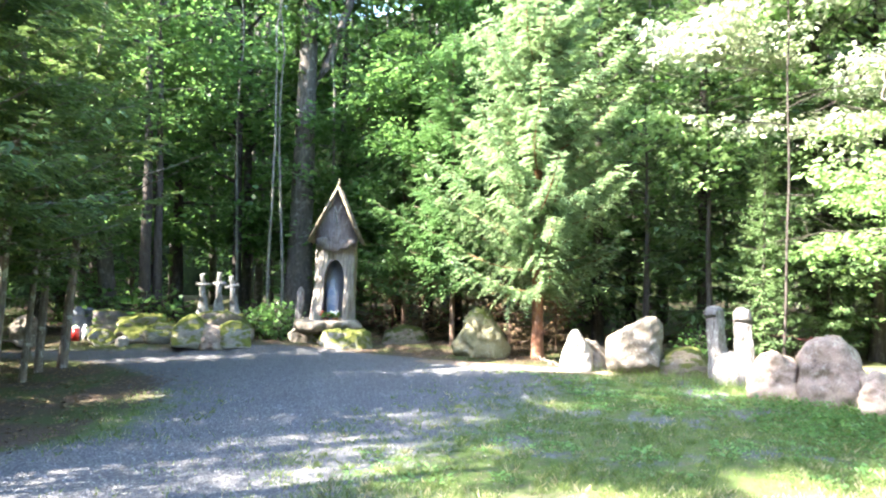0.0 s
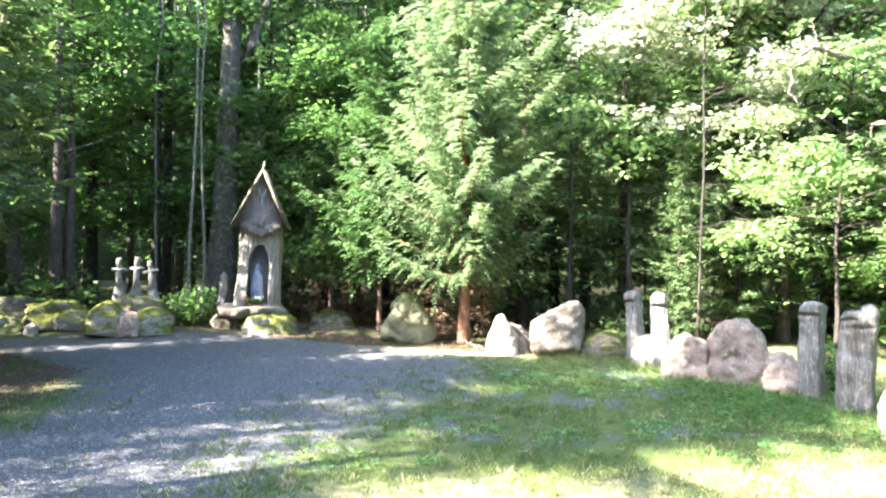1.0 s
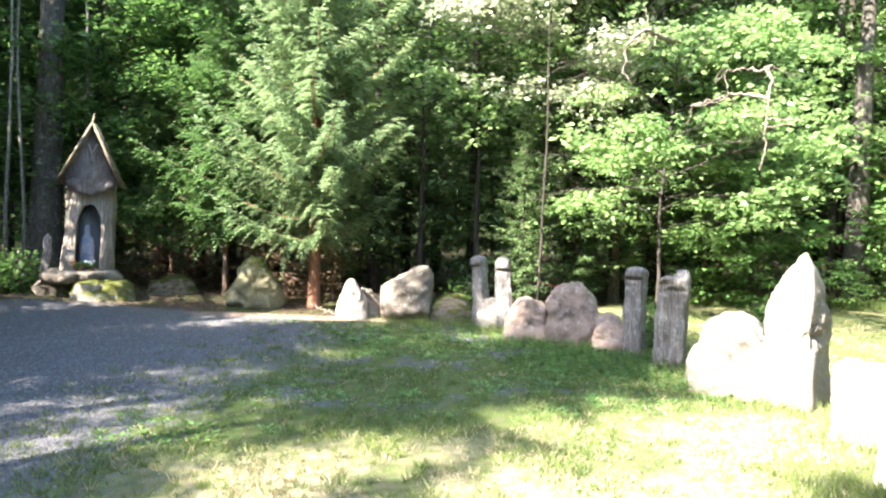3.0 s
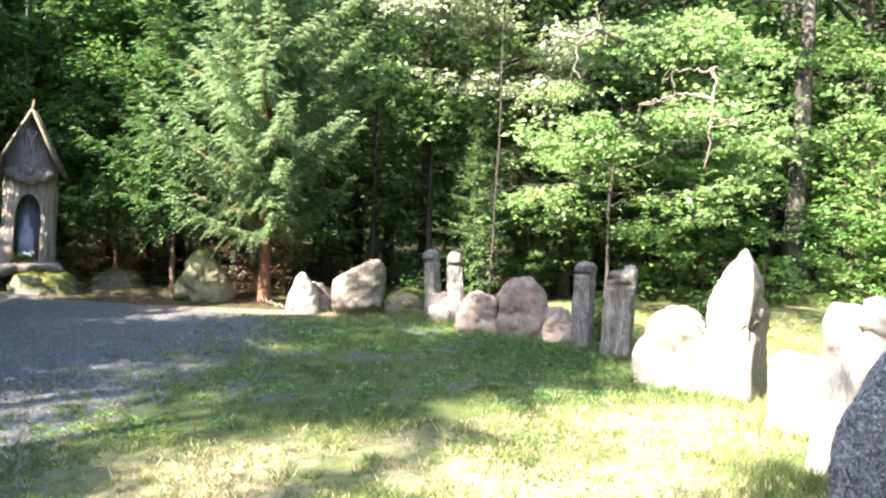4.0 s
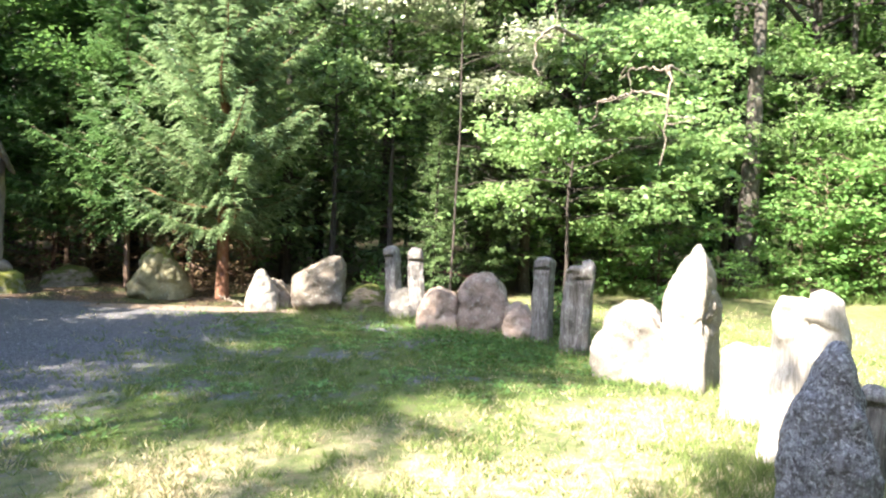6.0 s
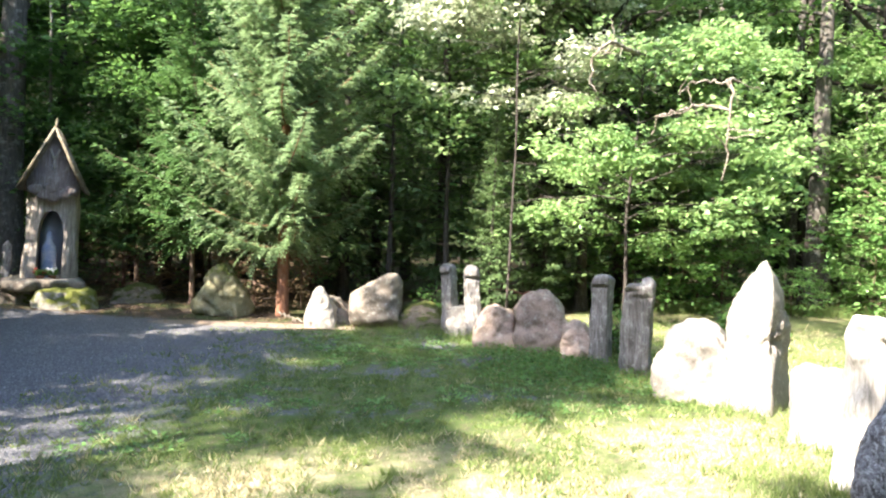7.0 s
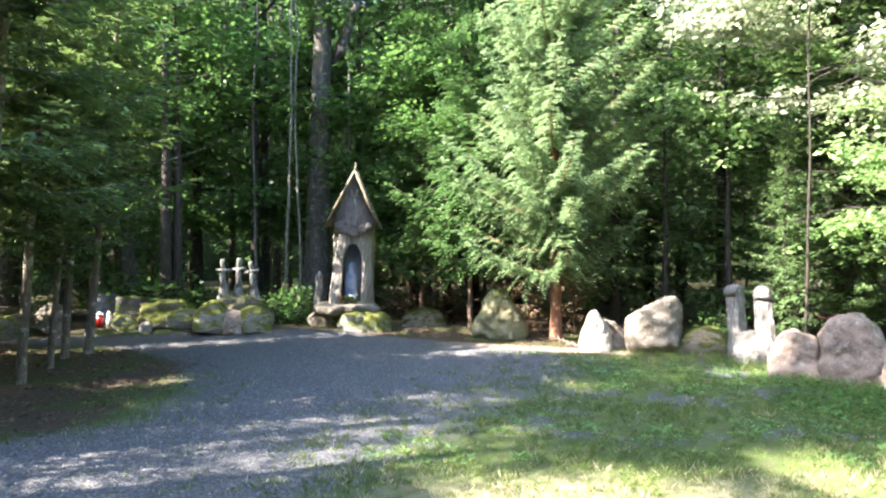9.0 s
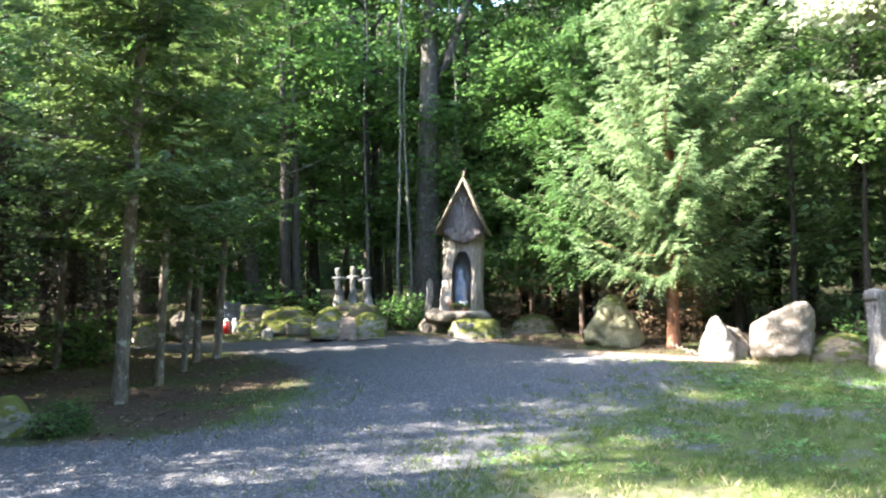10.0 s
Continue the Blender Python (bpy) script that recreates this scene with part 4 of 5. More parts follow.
rock("boulder", 2.52, 11.52, 53, [(180, 0.25), (154, 0.26), (73, 0.24), (42, 0.19), (15, 0.22), (-90, 0.3)], 0.45, 0.59, GRANITE, "brownish boulder leaning behind the pale one", rough=0.05, size=(0.9, 1, 0.85))
rock("boulder", 3.07, 11.06, 54, [(180, 0.46), (123, 0.35), (116, 0.34), (106, 0.40), (40, 0.58), (-6, 0.43), (-90, 0.5)], 0.7, 1.01, GRANITE, "large grey-brown boulder with a sloping crest", rough=0.042, sharp=26.0, cut=(0.70, 0.98), size=(0.92, 1, 0.93))
rock("mossy_boulder", 3.77, 10.92, 55, [(180, 0.36), (148, 0.27), (117, 0.26), (74, 0.27), (24, 0.31), (-90, 0.27)], 0.6, 0.54, GRANITE_DUSKY, "low round boulder capped with dark moss", rough=0.05, size=(1.1, 1, 0.84))
rock("stone", 4.11, 10.02, 56, [(180, 0.17), (132, 0.25), (90, 0.29), (11, 0.16), (-90, 0.29)], 0.35, 0.57, GRANITE_PALE, "small pale stone between two carved posts", rough=0.03, size=(1.0, 1, 0.87))
rock("pink_boulder", 4.29, 8.99, 57, [(180, 0.31), (164, 0.29), (129, 0.32), (90, 0.37), (44, 0.33), (4, 0.29), (-90, 0.36)], 0.6, 0.71, GRANITE_PINK, "rounded pale pink boulder in the stone row", rough=0.05, sharp=16, size=(0.96, 1, 0.84))
rock("pink_boulder", 4.79, 8.55, 58, [(180, 0.37), (146, 0.45), (94, 0.47), (53, 0.40), (16, 0.34), (-2, 0.36), (-90, 0.46)], 0.65, 0.93, GRANITE_PINK, "tallest rounded pink boulder in the stone row", rough=0.05, sharp=16, size=(0.97, 1, 0.91))
rock("pink_boulder", 4.94, 7.84, 59, [(180, 0.23), (129, 0.28), (78, 0.30), (28, 0.23), (0, 0.22), (-90, 0.3)], 0.5, 0.61, GRANITE_PINK, "small rounded pink boulder in the stone row", rough=0.06, sharp=13, size=(0.86, 1, 0.84))
rock("pale_boulder", 5.03, 5.68, 60, [(180, 0.36), (150, 0.35), (120, 0.385), (90, 0.41), (60, 0.385), (30, 0.35), (0, 0.35), (-90, 0.41)], 0.7, 0.82, GRANITE_PALE, "big pale boulder in full sun between posts", rough=0.06, cut=(0.8, 1.0))
rock("standing_stone", 5.28, 5.10, 61, [(180, 0.275), (161.6, 0.319), (147, 0.40), (108, 0.70), (60, 0.72), (29, 0.375), (14, 0.29), (5, 0.26), (-90, 0.76)], 0.62, 1.52, GRANITE_PALE, "tall pointed standing stone, pale in full sun", "standing stone", rough=0.06, random_facets=7, sharp=33.0, size=(0.96, 1, 0.985), sides=(((0.96, -0.28, 0.06), 0.16), ((-0.2, -0.97, 0.1), 0.19)))
rock("pale_boulder", 5.01, 4.15, 62, [(180, 0.23), (127, 0.35), (82, 0.31), (5, 0.21), (-90, 0.33)], 0.5, 0.66, GRANITE_PALE, "squarish pale boulder in full sun", rough=0.035)
rock("lichen_stone", 3.63, 2.42, 63, [(180, 0.29), (153, 0.277), (90, 0.515), (19.4, 0.232), (3, 0.28), (-90, 0.515)], 0.42, 1.03, GRANITE_LICHEN, "pyramid-shaped grey stone crusted with lichen", "standing stone", rough=0.05, random_facets=4, sharp=34.0, size=(0.8, 1, 1))
carved_post(4.02, 10.18, 1, 1.10, 0.235, 0.24, "slim grey carved log post with domed head", lean=-2.0, turn=-45, notch=0.18)
carved_post(4.22, 9.67, 2, 1.11, 0.235, 0.24, "grey carved log post with a slit brow", lean=-1.5, turn=6, notch=0.21)
carved_post(5.01, 7.40, 3, 1.13, 0.245, 0.25, "square-shouldered grey carved log post", turn=-28, lean=0.5, notch=0.16, crown=0.3)
carved_post(5.04, 6.70, 4, 1.17, 0.34, 0.27, "broad grey log post carved as a pair", turn=-12, notch=0.18, split=True, rugged=0.004)
carved_post(4.34, 3.14, 5, 1.27, 0.50, 0.36, "broad pale carved log with two slit faces behind lichen stone", turn=-20, notch=0.22, split=True, rugged=0.02, crown=0.75, square=0.8, wood=WOOD_PALE)
carved_post(4.17, 2.55, 6, 0.72, 0.16, 0.16, "short slim carved log post beside lichen stone", turn=10, notch=0.12)


# ---- foliage of the clearing's edge ----
def grove(meshes, name, bark, foliage, label, category, group, places):
    first = None
    for i, (x, y, turn, scale) in enumerate(places):
        z = float(lay_of_land(np.array([x]), np.array([y]))[0]) - 0.02
        m = pose(x, y, z, 0, 0, turn) @ Matrix.Diagonal((scale, scale, scale, 1))
        if first is None:
            first = tree(name, meshes, m, bark, foliage, label, category, group)
        else:
            t = copy_thing(first, m)
            t.matrix_world = m


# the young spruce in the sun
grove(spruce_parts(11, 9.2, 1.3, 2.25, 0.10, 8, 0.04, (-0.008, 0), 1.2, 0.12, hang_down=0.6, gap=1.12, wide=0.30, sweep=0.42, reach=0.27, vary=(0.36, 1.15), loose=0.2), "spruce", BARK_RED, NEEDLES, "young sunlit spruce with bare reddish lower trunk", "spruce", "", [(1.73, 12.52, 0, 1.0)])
# spruces with bare stems beside the yard, their neighbours, and unseen ones added for shade
# the two at negative y are unseen, added to shade the lichen stone
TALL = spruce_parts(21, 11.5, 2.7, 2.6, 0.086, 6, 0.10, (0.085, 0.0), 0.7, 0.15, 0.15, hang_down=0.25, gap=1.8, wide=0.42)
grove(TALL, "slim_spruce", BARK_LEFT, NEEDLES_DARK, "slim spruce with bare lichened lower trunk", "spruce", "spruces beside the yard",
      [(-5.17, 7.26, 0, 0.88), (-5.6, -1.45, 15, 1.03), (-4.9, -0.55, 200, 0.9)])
# the last one stands unseen, added to shade the yard's left edge
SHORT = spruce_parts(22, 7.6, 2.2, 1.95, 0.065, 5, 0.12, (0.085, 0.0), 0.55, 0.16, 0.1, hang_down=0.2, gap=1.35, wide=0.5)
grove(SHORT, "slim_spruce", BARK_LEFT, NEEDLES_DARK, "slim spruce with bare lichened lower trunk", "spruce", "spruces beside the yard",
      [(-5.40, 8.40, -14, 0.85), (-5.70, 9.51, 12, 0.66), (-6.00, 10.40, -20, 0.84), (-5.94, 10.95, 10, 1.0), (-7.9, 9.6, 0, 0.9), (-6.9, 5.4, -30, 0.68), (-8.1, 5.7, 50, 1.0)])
# unseen, their thin crowns added to break up the sun on the gravel
SPARSE = spruce_parts(25, 7.6, 2.2, 1.9, 0.05, 5, 0.12, (0.03, 0.0), 0.3, 0.13, 0.75, hang_down=0.2, gap=1.5)
grove(SPARSE, "slim_spruce", BARK_LEFT, NEEDLES_DARK, "half-bare unseen spruce, added to dapple the yard", "spruce", "spruces beside the yard",
      [(-6.2, 3.7, 140, 0.72), (-7.0, 4.1, 20, 0.95), (-8.6, 2.9, 80, 1.1), (-5.9, 4.35, 260, 0.6)])
# added to dapple the light; only the last one stands in view
THIN = spruce_parts(24, 7.6, 2.0, 2.0, 0.06, 5, 0.12, (0.05, 0.0), 0.42, 0.13, 0.25, hang_down=0.2, gap=1.35)
grove(THIN, "slim_spruce", BARK_LEFT, NEEDLES_DARK, "thin open-crowned spruce, added to dapple the sun on the yard", "spruce", "spruces beside the yard",
      [(-6.5, 2.7, 10, 0.95), (-6.0, 1.5, 200, 0.95), (-7.2, 2.5, 300, 0.8), (-7.1, 4.8, 75, 0.98), (-8.7, 11.8, 200, 0.88)])
# unseen, added with high crowns to shade the lawn and posts
HIGH = spruce_parts(23, 14.6, 8.5, 2.3, 0.11, 5, 0.16, (0.01, 0.0), 0.55, 0.175, 0.1, gap=1.1)
grove(HIGH, "tall_spruce", BARK_SPRUCE, NEEDLES_DARK, "tall spruce with long bare trunk, unseen, added to shade the lawn", "spruce", "spruces beside the yard",
      [(-7.6, 4.05, 0, 0.9), (-8.0, 2.55, 100, 1.0)])
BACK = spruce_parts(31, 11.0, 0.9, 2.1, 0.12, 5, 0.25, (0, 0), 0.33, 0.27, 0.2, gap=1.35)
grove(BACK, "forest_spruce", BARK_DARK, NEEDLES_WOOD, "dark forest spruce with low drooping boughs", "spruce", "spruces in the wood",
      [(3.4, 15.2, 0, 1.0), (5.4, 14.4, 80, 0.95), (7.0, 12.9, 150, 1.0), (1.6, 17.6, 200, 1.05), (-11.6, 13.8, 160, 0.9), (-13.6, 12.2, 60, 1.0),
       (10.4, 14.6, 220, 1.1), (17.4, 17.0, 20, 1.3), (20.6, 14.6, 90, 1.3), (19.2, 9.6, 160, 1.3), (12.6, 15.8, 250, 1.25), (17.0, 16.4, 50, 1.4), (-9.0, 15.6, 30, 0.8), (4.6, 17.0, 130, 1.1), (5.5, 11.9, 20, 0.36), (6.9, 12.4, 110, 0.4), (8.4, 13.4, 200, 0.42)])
# boughs coloured for shade; those below y = 3 are unseen, added against skylight
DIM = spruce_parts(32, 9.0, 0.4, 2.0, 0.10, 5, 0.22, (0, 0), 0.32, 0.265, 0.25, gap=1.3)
grove(DIM, "plantation_spruce", BARK_DARK, TWIGS_SHADE, "crowded spruce, boughs coloured dark brown for the shade among them", "spruce", "crowded spruces beside the yard",
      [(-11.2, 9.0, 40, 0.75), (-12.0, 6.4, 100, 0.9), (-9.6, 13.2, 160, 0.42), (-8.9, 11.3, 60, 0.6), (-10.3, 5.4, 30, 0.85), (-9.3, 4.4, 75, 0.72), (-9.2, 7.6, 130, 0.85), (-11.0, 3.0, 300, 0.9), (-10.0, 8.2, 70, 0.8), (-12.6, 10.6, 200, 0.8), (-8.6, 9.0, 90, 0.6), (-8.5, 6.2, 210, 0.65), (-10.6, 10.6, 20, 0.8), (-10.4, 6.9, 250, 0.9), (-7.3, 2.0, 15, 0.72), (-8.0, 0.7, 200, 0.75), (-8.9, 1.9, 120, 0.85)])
# a smaller one beside it
grove(spruce_parts(41, 6.6, 1.3, 1.75, 0.05, 5, 0.1, (0, 0), 0.85, 0.14, sweep=0.3, gap=1.2), "spruce", BARK_SPRUCE, NEEDLES_MID, "small thin-stemmed spruce behind the algae-green boulder", "spruce", "", [(0.22, 14.6, 0, 1.0), (-0.9, 16.4, 90, 0.95)])
grove(spruce_parts(42, 2.2, 0.15, 1.0, 0.03, 5, 0.2, (0, 0), 0.5, 0.13, 0.2), "dead_spruce", BARK_SPRUCE, NEEDLES_DEAD, "small brown dying spruce at the wood's edge", "spruce", "dying spruces",
      [(-0.4, 15.9, 0, 1.0), (1.4, 14.3, 120, 1.0), (2.2, 13.4, 220, 0.8), (-1.2, 17.0, 60, 1.2), (0.6, 16.6, 30, 1.2)])

# broad-leaved trees behind
BIG = broadleaf_parts(51, 17.0, 9.0, 4.2, 0.33, 18, 17000, 0.17, lean=(0.03, 0), crook=0.05, fork=5.6)
grove(BIG, "forest_tree", BARK_GREY, LEAF_WOOD, "thick-trunked old forest tree rising behind the shrine", "tree", "tall trees in the wood", [(-3.55, 17.1, 0, 1.0), (-12.5, 19.0, 120, 0.95), (4.5, 20.5, 200, 1.0)])
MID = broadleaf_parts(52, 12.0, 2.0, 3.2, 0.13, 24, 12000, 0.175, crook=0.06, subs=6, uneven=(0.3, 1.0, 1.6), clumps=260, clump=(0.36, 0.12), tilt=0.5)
grove(MID, "forest_tree", BARK_DARK, LEAF_WOOD, "straight forest tree with layered leaves, bark darkened for shade", "tree", "tall trees in the wood",
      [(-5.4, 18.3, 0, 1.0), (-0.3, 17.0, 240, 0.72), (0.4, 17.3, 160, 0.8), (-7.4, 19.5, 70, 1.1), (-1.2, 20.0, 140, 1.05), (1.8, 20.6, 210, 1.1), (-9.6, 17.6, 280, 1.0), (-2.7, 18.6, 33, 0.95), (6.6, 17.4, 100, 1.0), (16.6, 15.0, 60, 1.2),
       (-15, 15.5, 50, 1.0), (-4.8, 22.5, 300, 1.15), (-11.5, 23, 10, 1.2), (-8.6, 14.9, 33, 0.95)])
SLIM = broadleaf_parts(53, 11.5, 8.4, 1.5, 0.036, 14, 1500, 0.11, crook=0.2)
grove(SLIM, "slim_tree", BARK_BIRCH, LEAF_WOOD, "slim grey-stemmed young forest tree", "tree", "young trees in the wood",
      [(-3.9, 15.6, 0, 1.0), (-3.62, 15.75, 130, 0.95), (-2.74, 17.2, 250, 1.1), (-4.9, 16.6, 90, 1.0), (-8.0, 16.8, 20, 1.0), (4.6, 15.4, 60, 0.9), (6.1, 14.9, 150, 0.9)])
DARK = broadleaf_parts(54, 9.0, 4.4, 1.6, 0.13, 12, 1800, 0.11, crook=0.05)
grove(DARK, "slim_tree", BARK_DARK, LEAF_WOOD, "forest tree behind the crosses, stem darkened for shade", "tree", "young trees in the wood", [(-6.11, 14.3, 0, 1.0), (-5.90, 14.45, 120, 0.85), (4.0, 13.6, 60, 0.55), (5.07, 13.2, 190, 0.55)])
grove(broadleaf_parts(55, 10.0, 4.2, 2.0, 0.19, 12, 5000, 0.12, lean=(-0.10, 0.0)), "forest_tree", BARK_GREY, LEAF_WOOD, "leaning grey-trunked tree behind the memorial slabs", "tree", "tall trees in the wood", [(-7.2, 15.2, 0, 1.0)])

# unseen trees behind and beside the viewpoint, added to cut the skylight
CLOSE = broadleaf_parts(71, 15.0, 0.8, 4.6, 0.25, 16, 4500, 0.44, subs=4, uneven=(0.8, 1.2))
grove(CLOSE, "forest_tree", BARK_GREY, LEAF_WOOD, "tall unseen forest tree, added to cut the skylight", "tree", "tall trees round the clearing",
      [(-4.0, -9.5, 0, 1.0), (1.0, -8.5, 70, 1.05), (5.5, -7.5, 140, 1.0), (10.0, -5.0, 210, 1.0), (13.0, -0.5, 280, 1.0), (15.0, 4.0, 30, 0.95), (-9.0, -9.0, 100, 0.9)])

# reddish-brown trunk given a darker bark, which puts its shade into the colour
grove(broadleaf_parts(72, 13.0, 6.2, 2.6, 0.27, 12, 4000, 0.15, crook=0.05), "forest_tree", BARK_GREY, LEAF_WOOD, "thick tree standing behind low sunlit bushes, bark darkened for its shade", "tree", "tall trees in the wood", [(14.3, 12.5, 0, 1.0)])

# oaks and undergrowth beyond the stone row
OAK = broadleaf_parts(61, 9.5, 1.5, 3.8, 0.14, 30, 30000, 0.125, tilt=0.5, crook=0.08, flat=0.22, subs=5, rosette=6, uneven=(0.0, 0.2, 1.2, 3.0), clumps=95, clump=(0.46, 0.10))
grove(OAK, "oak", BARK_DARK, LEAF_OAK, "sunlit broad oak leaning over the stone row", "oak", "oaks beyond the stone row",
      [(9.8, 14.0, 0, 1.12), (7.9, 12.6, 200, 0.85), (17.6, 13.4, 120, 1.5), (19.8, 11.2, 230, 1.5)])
# added tree for the glaring oak edge, its whiteness painted into the leaves
grove(broadleaf_parts(64, 8.6, 3.4, 2.0, 0.018, 22, 24000, 0.10, lean=(0.03, -0.02), crook=0.10, flat=0.3, subs=5, rosette=8, uneven=(0.2, 1.0, 2.0), tilt=0.6, clumps=150, clump=(0.24, 0.08)), "glare_oak", BARK_DARK, LEAF_GLARE, "slender stand-in for an oak bough, sun glare painted into its leaves", "tree", "", [(5.6, 11.4, 0, 1.09)])
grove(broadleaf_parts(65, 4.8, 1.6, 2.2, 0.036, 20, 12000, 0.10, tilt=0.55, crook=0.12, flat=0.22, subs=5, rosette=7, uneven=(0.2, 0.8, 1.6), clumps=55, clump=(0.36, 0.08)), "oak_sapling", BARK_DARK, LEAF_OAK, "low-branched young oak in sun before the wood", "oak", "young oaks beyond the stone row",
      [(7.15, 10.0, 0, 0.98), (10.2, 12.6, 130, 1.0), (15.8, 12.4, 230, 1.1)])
SHRUB = broadleaf_parts(62, 2.6, 0.15, 1.6, 0.03, 16, 3200, 0.12, LEAF6, flat=0.45, subs=5, tight=0.9, rosette=6)
grove(SHRUB, "shrub", BARK_SPRUCE, LEAF_SHRUB, "leafy green undergrowth shrub at the wood's edge", "shrub", "undergrowth shrubs",
      [(13.7, 11.3, 0, 0.42), (14.6, 10.7, 80, 1.2), (15.6, 9.7, 150, 1.2), (17.0, 12.0, 220, 1.2), (11.6, 13.4, 40, 0.9), (-3.1, 19.2, 60, 1.1), (-8.6, 16.0, 110, 0.9), (2.6, 18.2, 10, 1.2), (-0.6, 18.8, 200, 1.1),
       (17.8, 8.8, 300, 1.2), (9.6, 13.2, 10, 0.8), (13.8, 10.6, 20, 0.6), (15.3, 10.1, 260, 0.8), (9.7, 12.1, 70, 0.8), (10.9, 11.8, 190, 0.85), (12.0, 11.0, 310, 0.38)])
LOW = broadleaf_parts(63, 0.75, 0.05, 0.5, 0.01, 12, 420, 0.13, LEAF6, flat=0.7)
grove(LOW, "leafy_plant", BARK_DARK, LEAF_WOOD, "green broad-leaved plant beside the stones", "plant", "leafy plants by the stones",
      [(-3.62, 14.35, 0, 0.75), (-3.35, 14.6, 100, 0.7), (-5.6, 14.45, 200, 1.0), (-6.35, 14.35, 50, 1.1), (-6.9, 14.4, 130, 1.0), (-3.95, 14.8, 20, 0.8), (5.5, 7.9, 10, 0.5), (4.5, 12.0, 80, 0.6), (6.2, 8.9, 300, 0.6), (7.6, 7.7, 170, 0.7), (-4.85, 5.75, 40, 0.3), (-4.65, 5.95, 150, 0.22), (-5.0, 6.3, 250, 0.28), (-7.7, 9.9, 10, 0.9), (-8.1, 10.2, 120, 0.8)])


def build_dead_limb(points, radii, name, label, twigs, seed):
    """A bare crooked limb, with its side twigs as parts."""
    rng = np.random.default_rng(seed)
    tb = Tubes(7)
    p = np.array(points, float)
    foot = p[0].copy()
    p = p - foot
    t = np.linspace(0, 1, len(p))
    u = np.linspace(0, 1, 22)
    q = np.stack([np.interp(u, t, p[:, k]) for k in range(3)], 1) + rng.normal(0, 0.018, (22, 3))
    tb.add(q, np.interp(u, [0, 1], radii))
    ob = hang(name, tb.mesh(name), WOOD_DEAD)
    ob.matrix_world = pose(*foot)
    for i in range(twigs):
        s = rng.integers(5, 21)
        d = unit(rng.normal(0, 1, 3) + np.array([-0.3, -0.3, -0.2]))
        w = np.cumsum(np.vstack([q[s], np.tile(d * 0.08, (5, 1)) + rng.normal(0, 0.022, (5, 3))]), 0)
        tw = Tubes(5)
        tw.add(w, np.linspace(0.010, 0.003, 6), 5)
        hang("twig", tw.mesh("twig"), WOOD_DEAD, ob)
    return tagged(ob, label, "branch")


build_dead_limb([(7.3, 7.9, 3.85), (6.9, 7.35, 3.75), (6.52, 6.98, 3.6), (6.47, 6.95, 3.25), (6.46, 6.94, 2.8), (6.42, 6.95, 2.36)], (0.028, 0.007), "dead_branch", "bare grey dead branch hanging from the oak", 5, 1)
build_dead_limb([(6.48, 6.96, 3.24), (6.25, 7.12, 3.30), (6.05, 7.3, 3.26), (5.85, 7.5, 3.18), (5.78, 7.57, 2.96)], (0.022, 0.006), "dead_branch", "bare forked dead branch of the oak", 3, 2)
build_dead_limb([(6.52, 6.99, 3.58), (6.3, 7.15, 3.62), (6.12, 7.3, 3.58), (6.02, 7.4, 3.44)], (0.018, 0.005), "dead_branch", "short bare side branch of the oak", 3, 6)
build_dead_limb([(6.6, 9.0, 4.4), (6.0, 8.6, 4.35), (5.6, 8.35, 4.3), (5.3, 8.3, 4.05), (5.35, 8.3, 3.6)], (0.045, 0.008), "dead_branch", "bare twisted dead oak branch", 9, 3)
build_dead_limb([(1.62, 12.1, 0.10), (1.85, 11.7, 0.05), (2.05, 11.2, 0.02)], (0.016, 0.006), "fallen_branch", "brown barkless branch lying against the stones", 2, 4)
build_dead_limb([(4.35, 10.3, 0.80), (4.75, 10.2, 0.70), (5.15, 10.0, 0.66), (5.6, 9.75, 0.62)], (0.0035, 0.0035), "rope", "thin red rope strung behind the posts", 0, 5).data.materials[0] = ROPE


# ---- far woods ----
def far_woods():
    rng = np.random.default_rng(7)
    n = 90000
    a = rng.uniform(-1.15, 1.5, n)
    r = rng.uniform(22, 34, n)
    clump = rng.uniform(0, 1, (3400, 3))
    c = clump[rng.integers(0, len(clump), n)]
    a = -1.15 + 2.65 * c[:, 0] + rng.normal(0, 0.02, n)
    r = 22 + 12 * c[:, 1] + rng.normal(0, 0.5, n)
    z = 0.2 + 15.5 * c[:, 2] ** 0.8 + rng.normal(0, 0.28, n)
    at = np.stack([np.sin(a) * r, np.cos(a) * r, z], 1)
    d = rng.normal(0, 1, (n, 3)) * np.array([1, 1, 0.5])
    size = rng.uniform(0.16, 0.34, n)
    hang("far_leaves", leaf_mesh("far_leaves", at, d, rng.normal(0, 0.5, (n, 3)) + np.array([0, 0, 1]), size, size * 0.6), LEAF_WOOD, FAR, smooth=False)
    tb = Tubes(6)
    for i in range(130):
        aa, rr = rng.uniform(-1.5, 1.5), rng.uniform(21, 34)
        x, y = math.sin(aa) * rr, math.cos(aa) * rr
        tb.add([(x, y, -0.3), (x + rng.normal(0, 0.1), y, 6), (x + rng.normal(0, 0.3), y, 15)], (rng.uniform(0.08, 0.2), 0.1, 0.05))
    hang("far_trunks", tb.mesh("far_trunks"), BARK_GREY, FAR)


FAR = thing("far_woods", pose(0, 0, 0), "deep green woods closing off the clearing", "forest", kind="stuff")
far_woods()

# the closed wood beyond: a plain backdrop all round, its shade put into dark colour
k = Mat("shade_dark_wood", 0.95, 0.05)
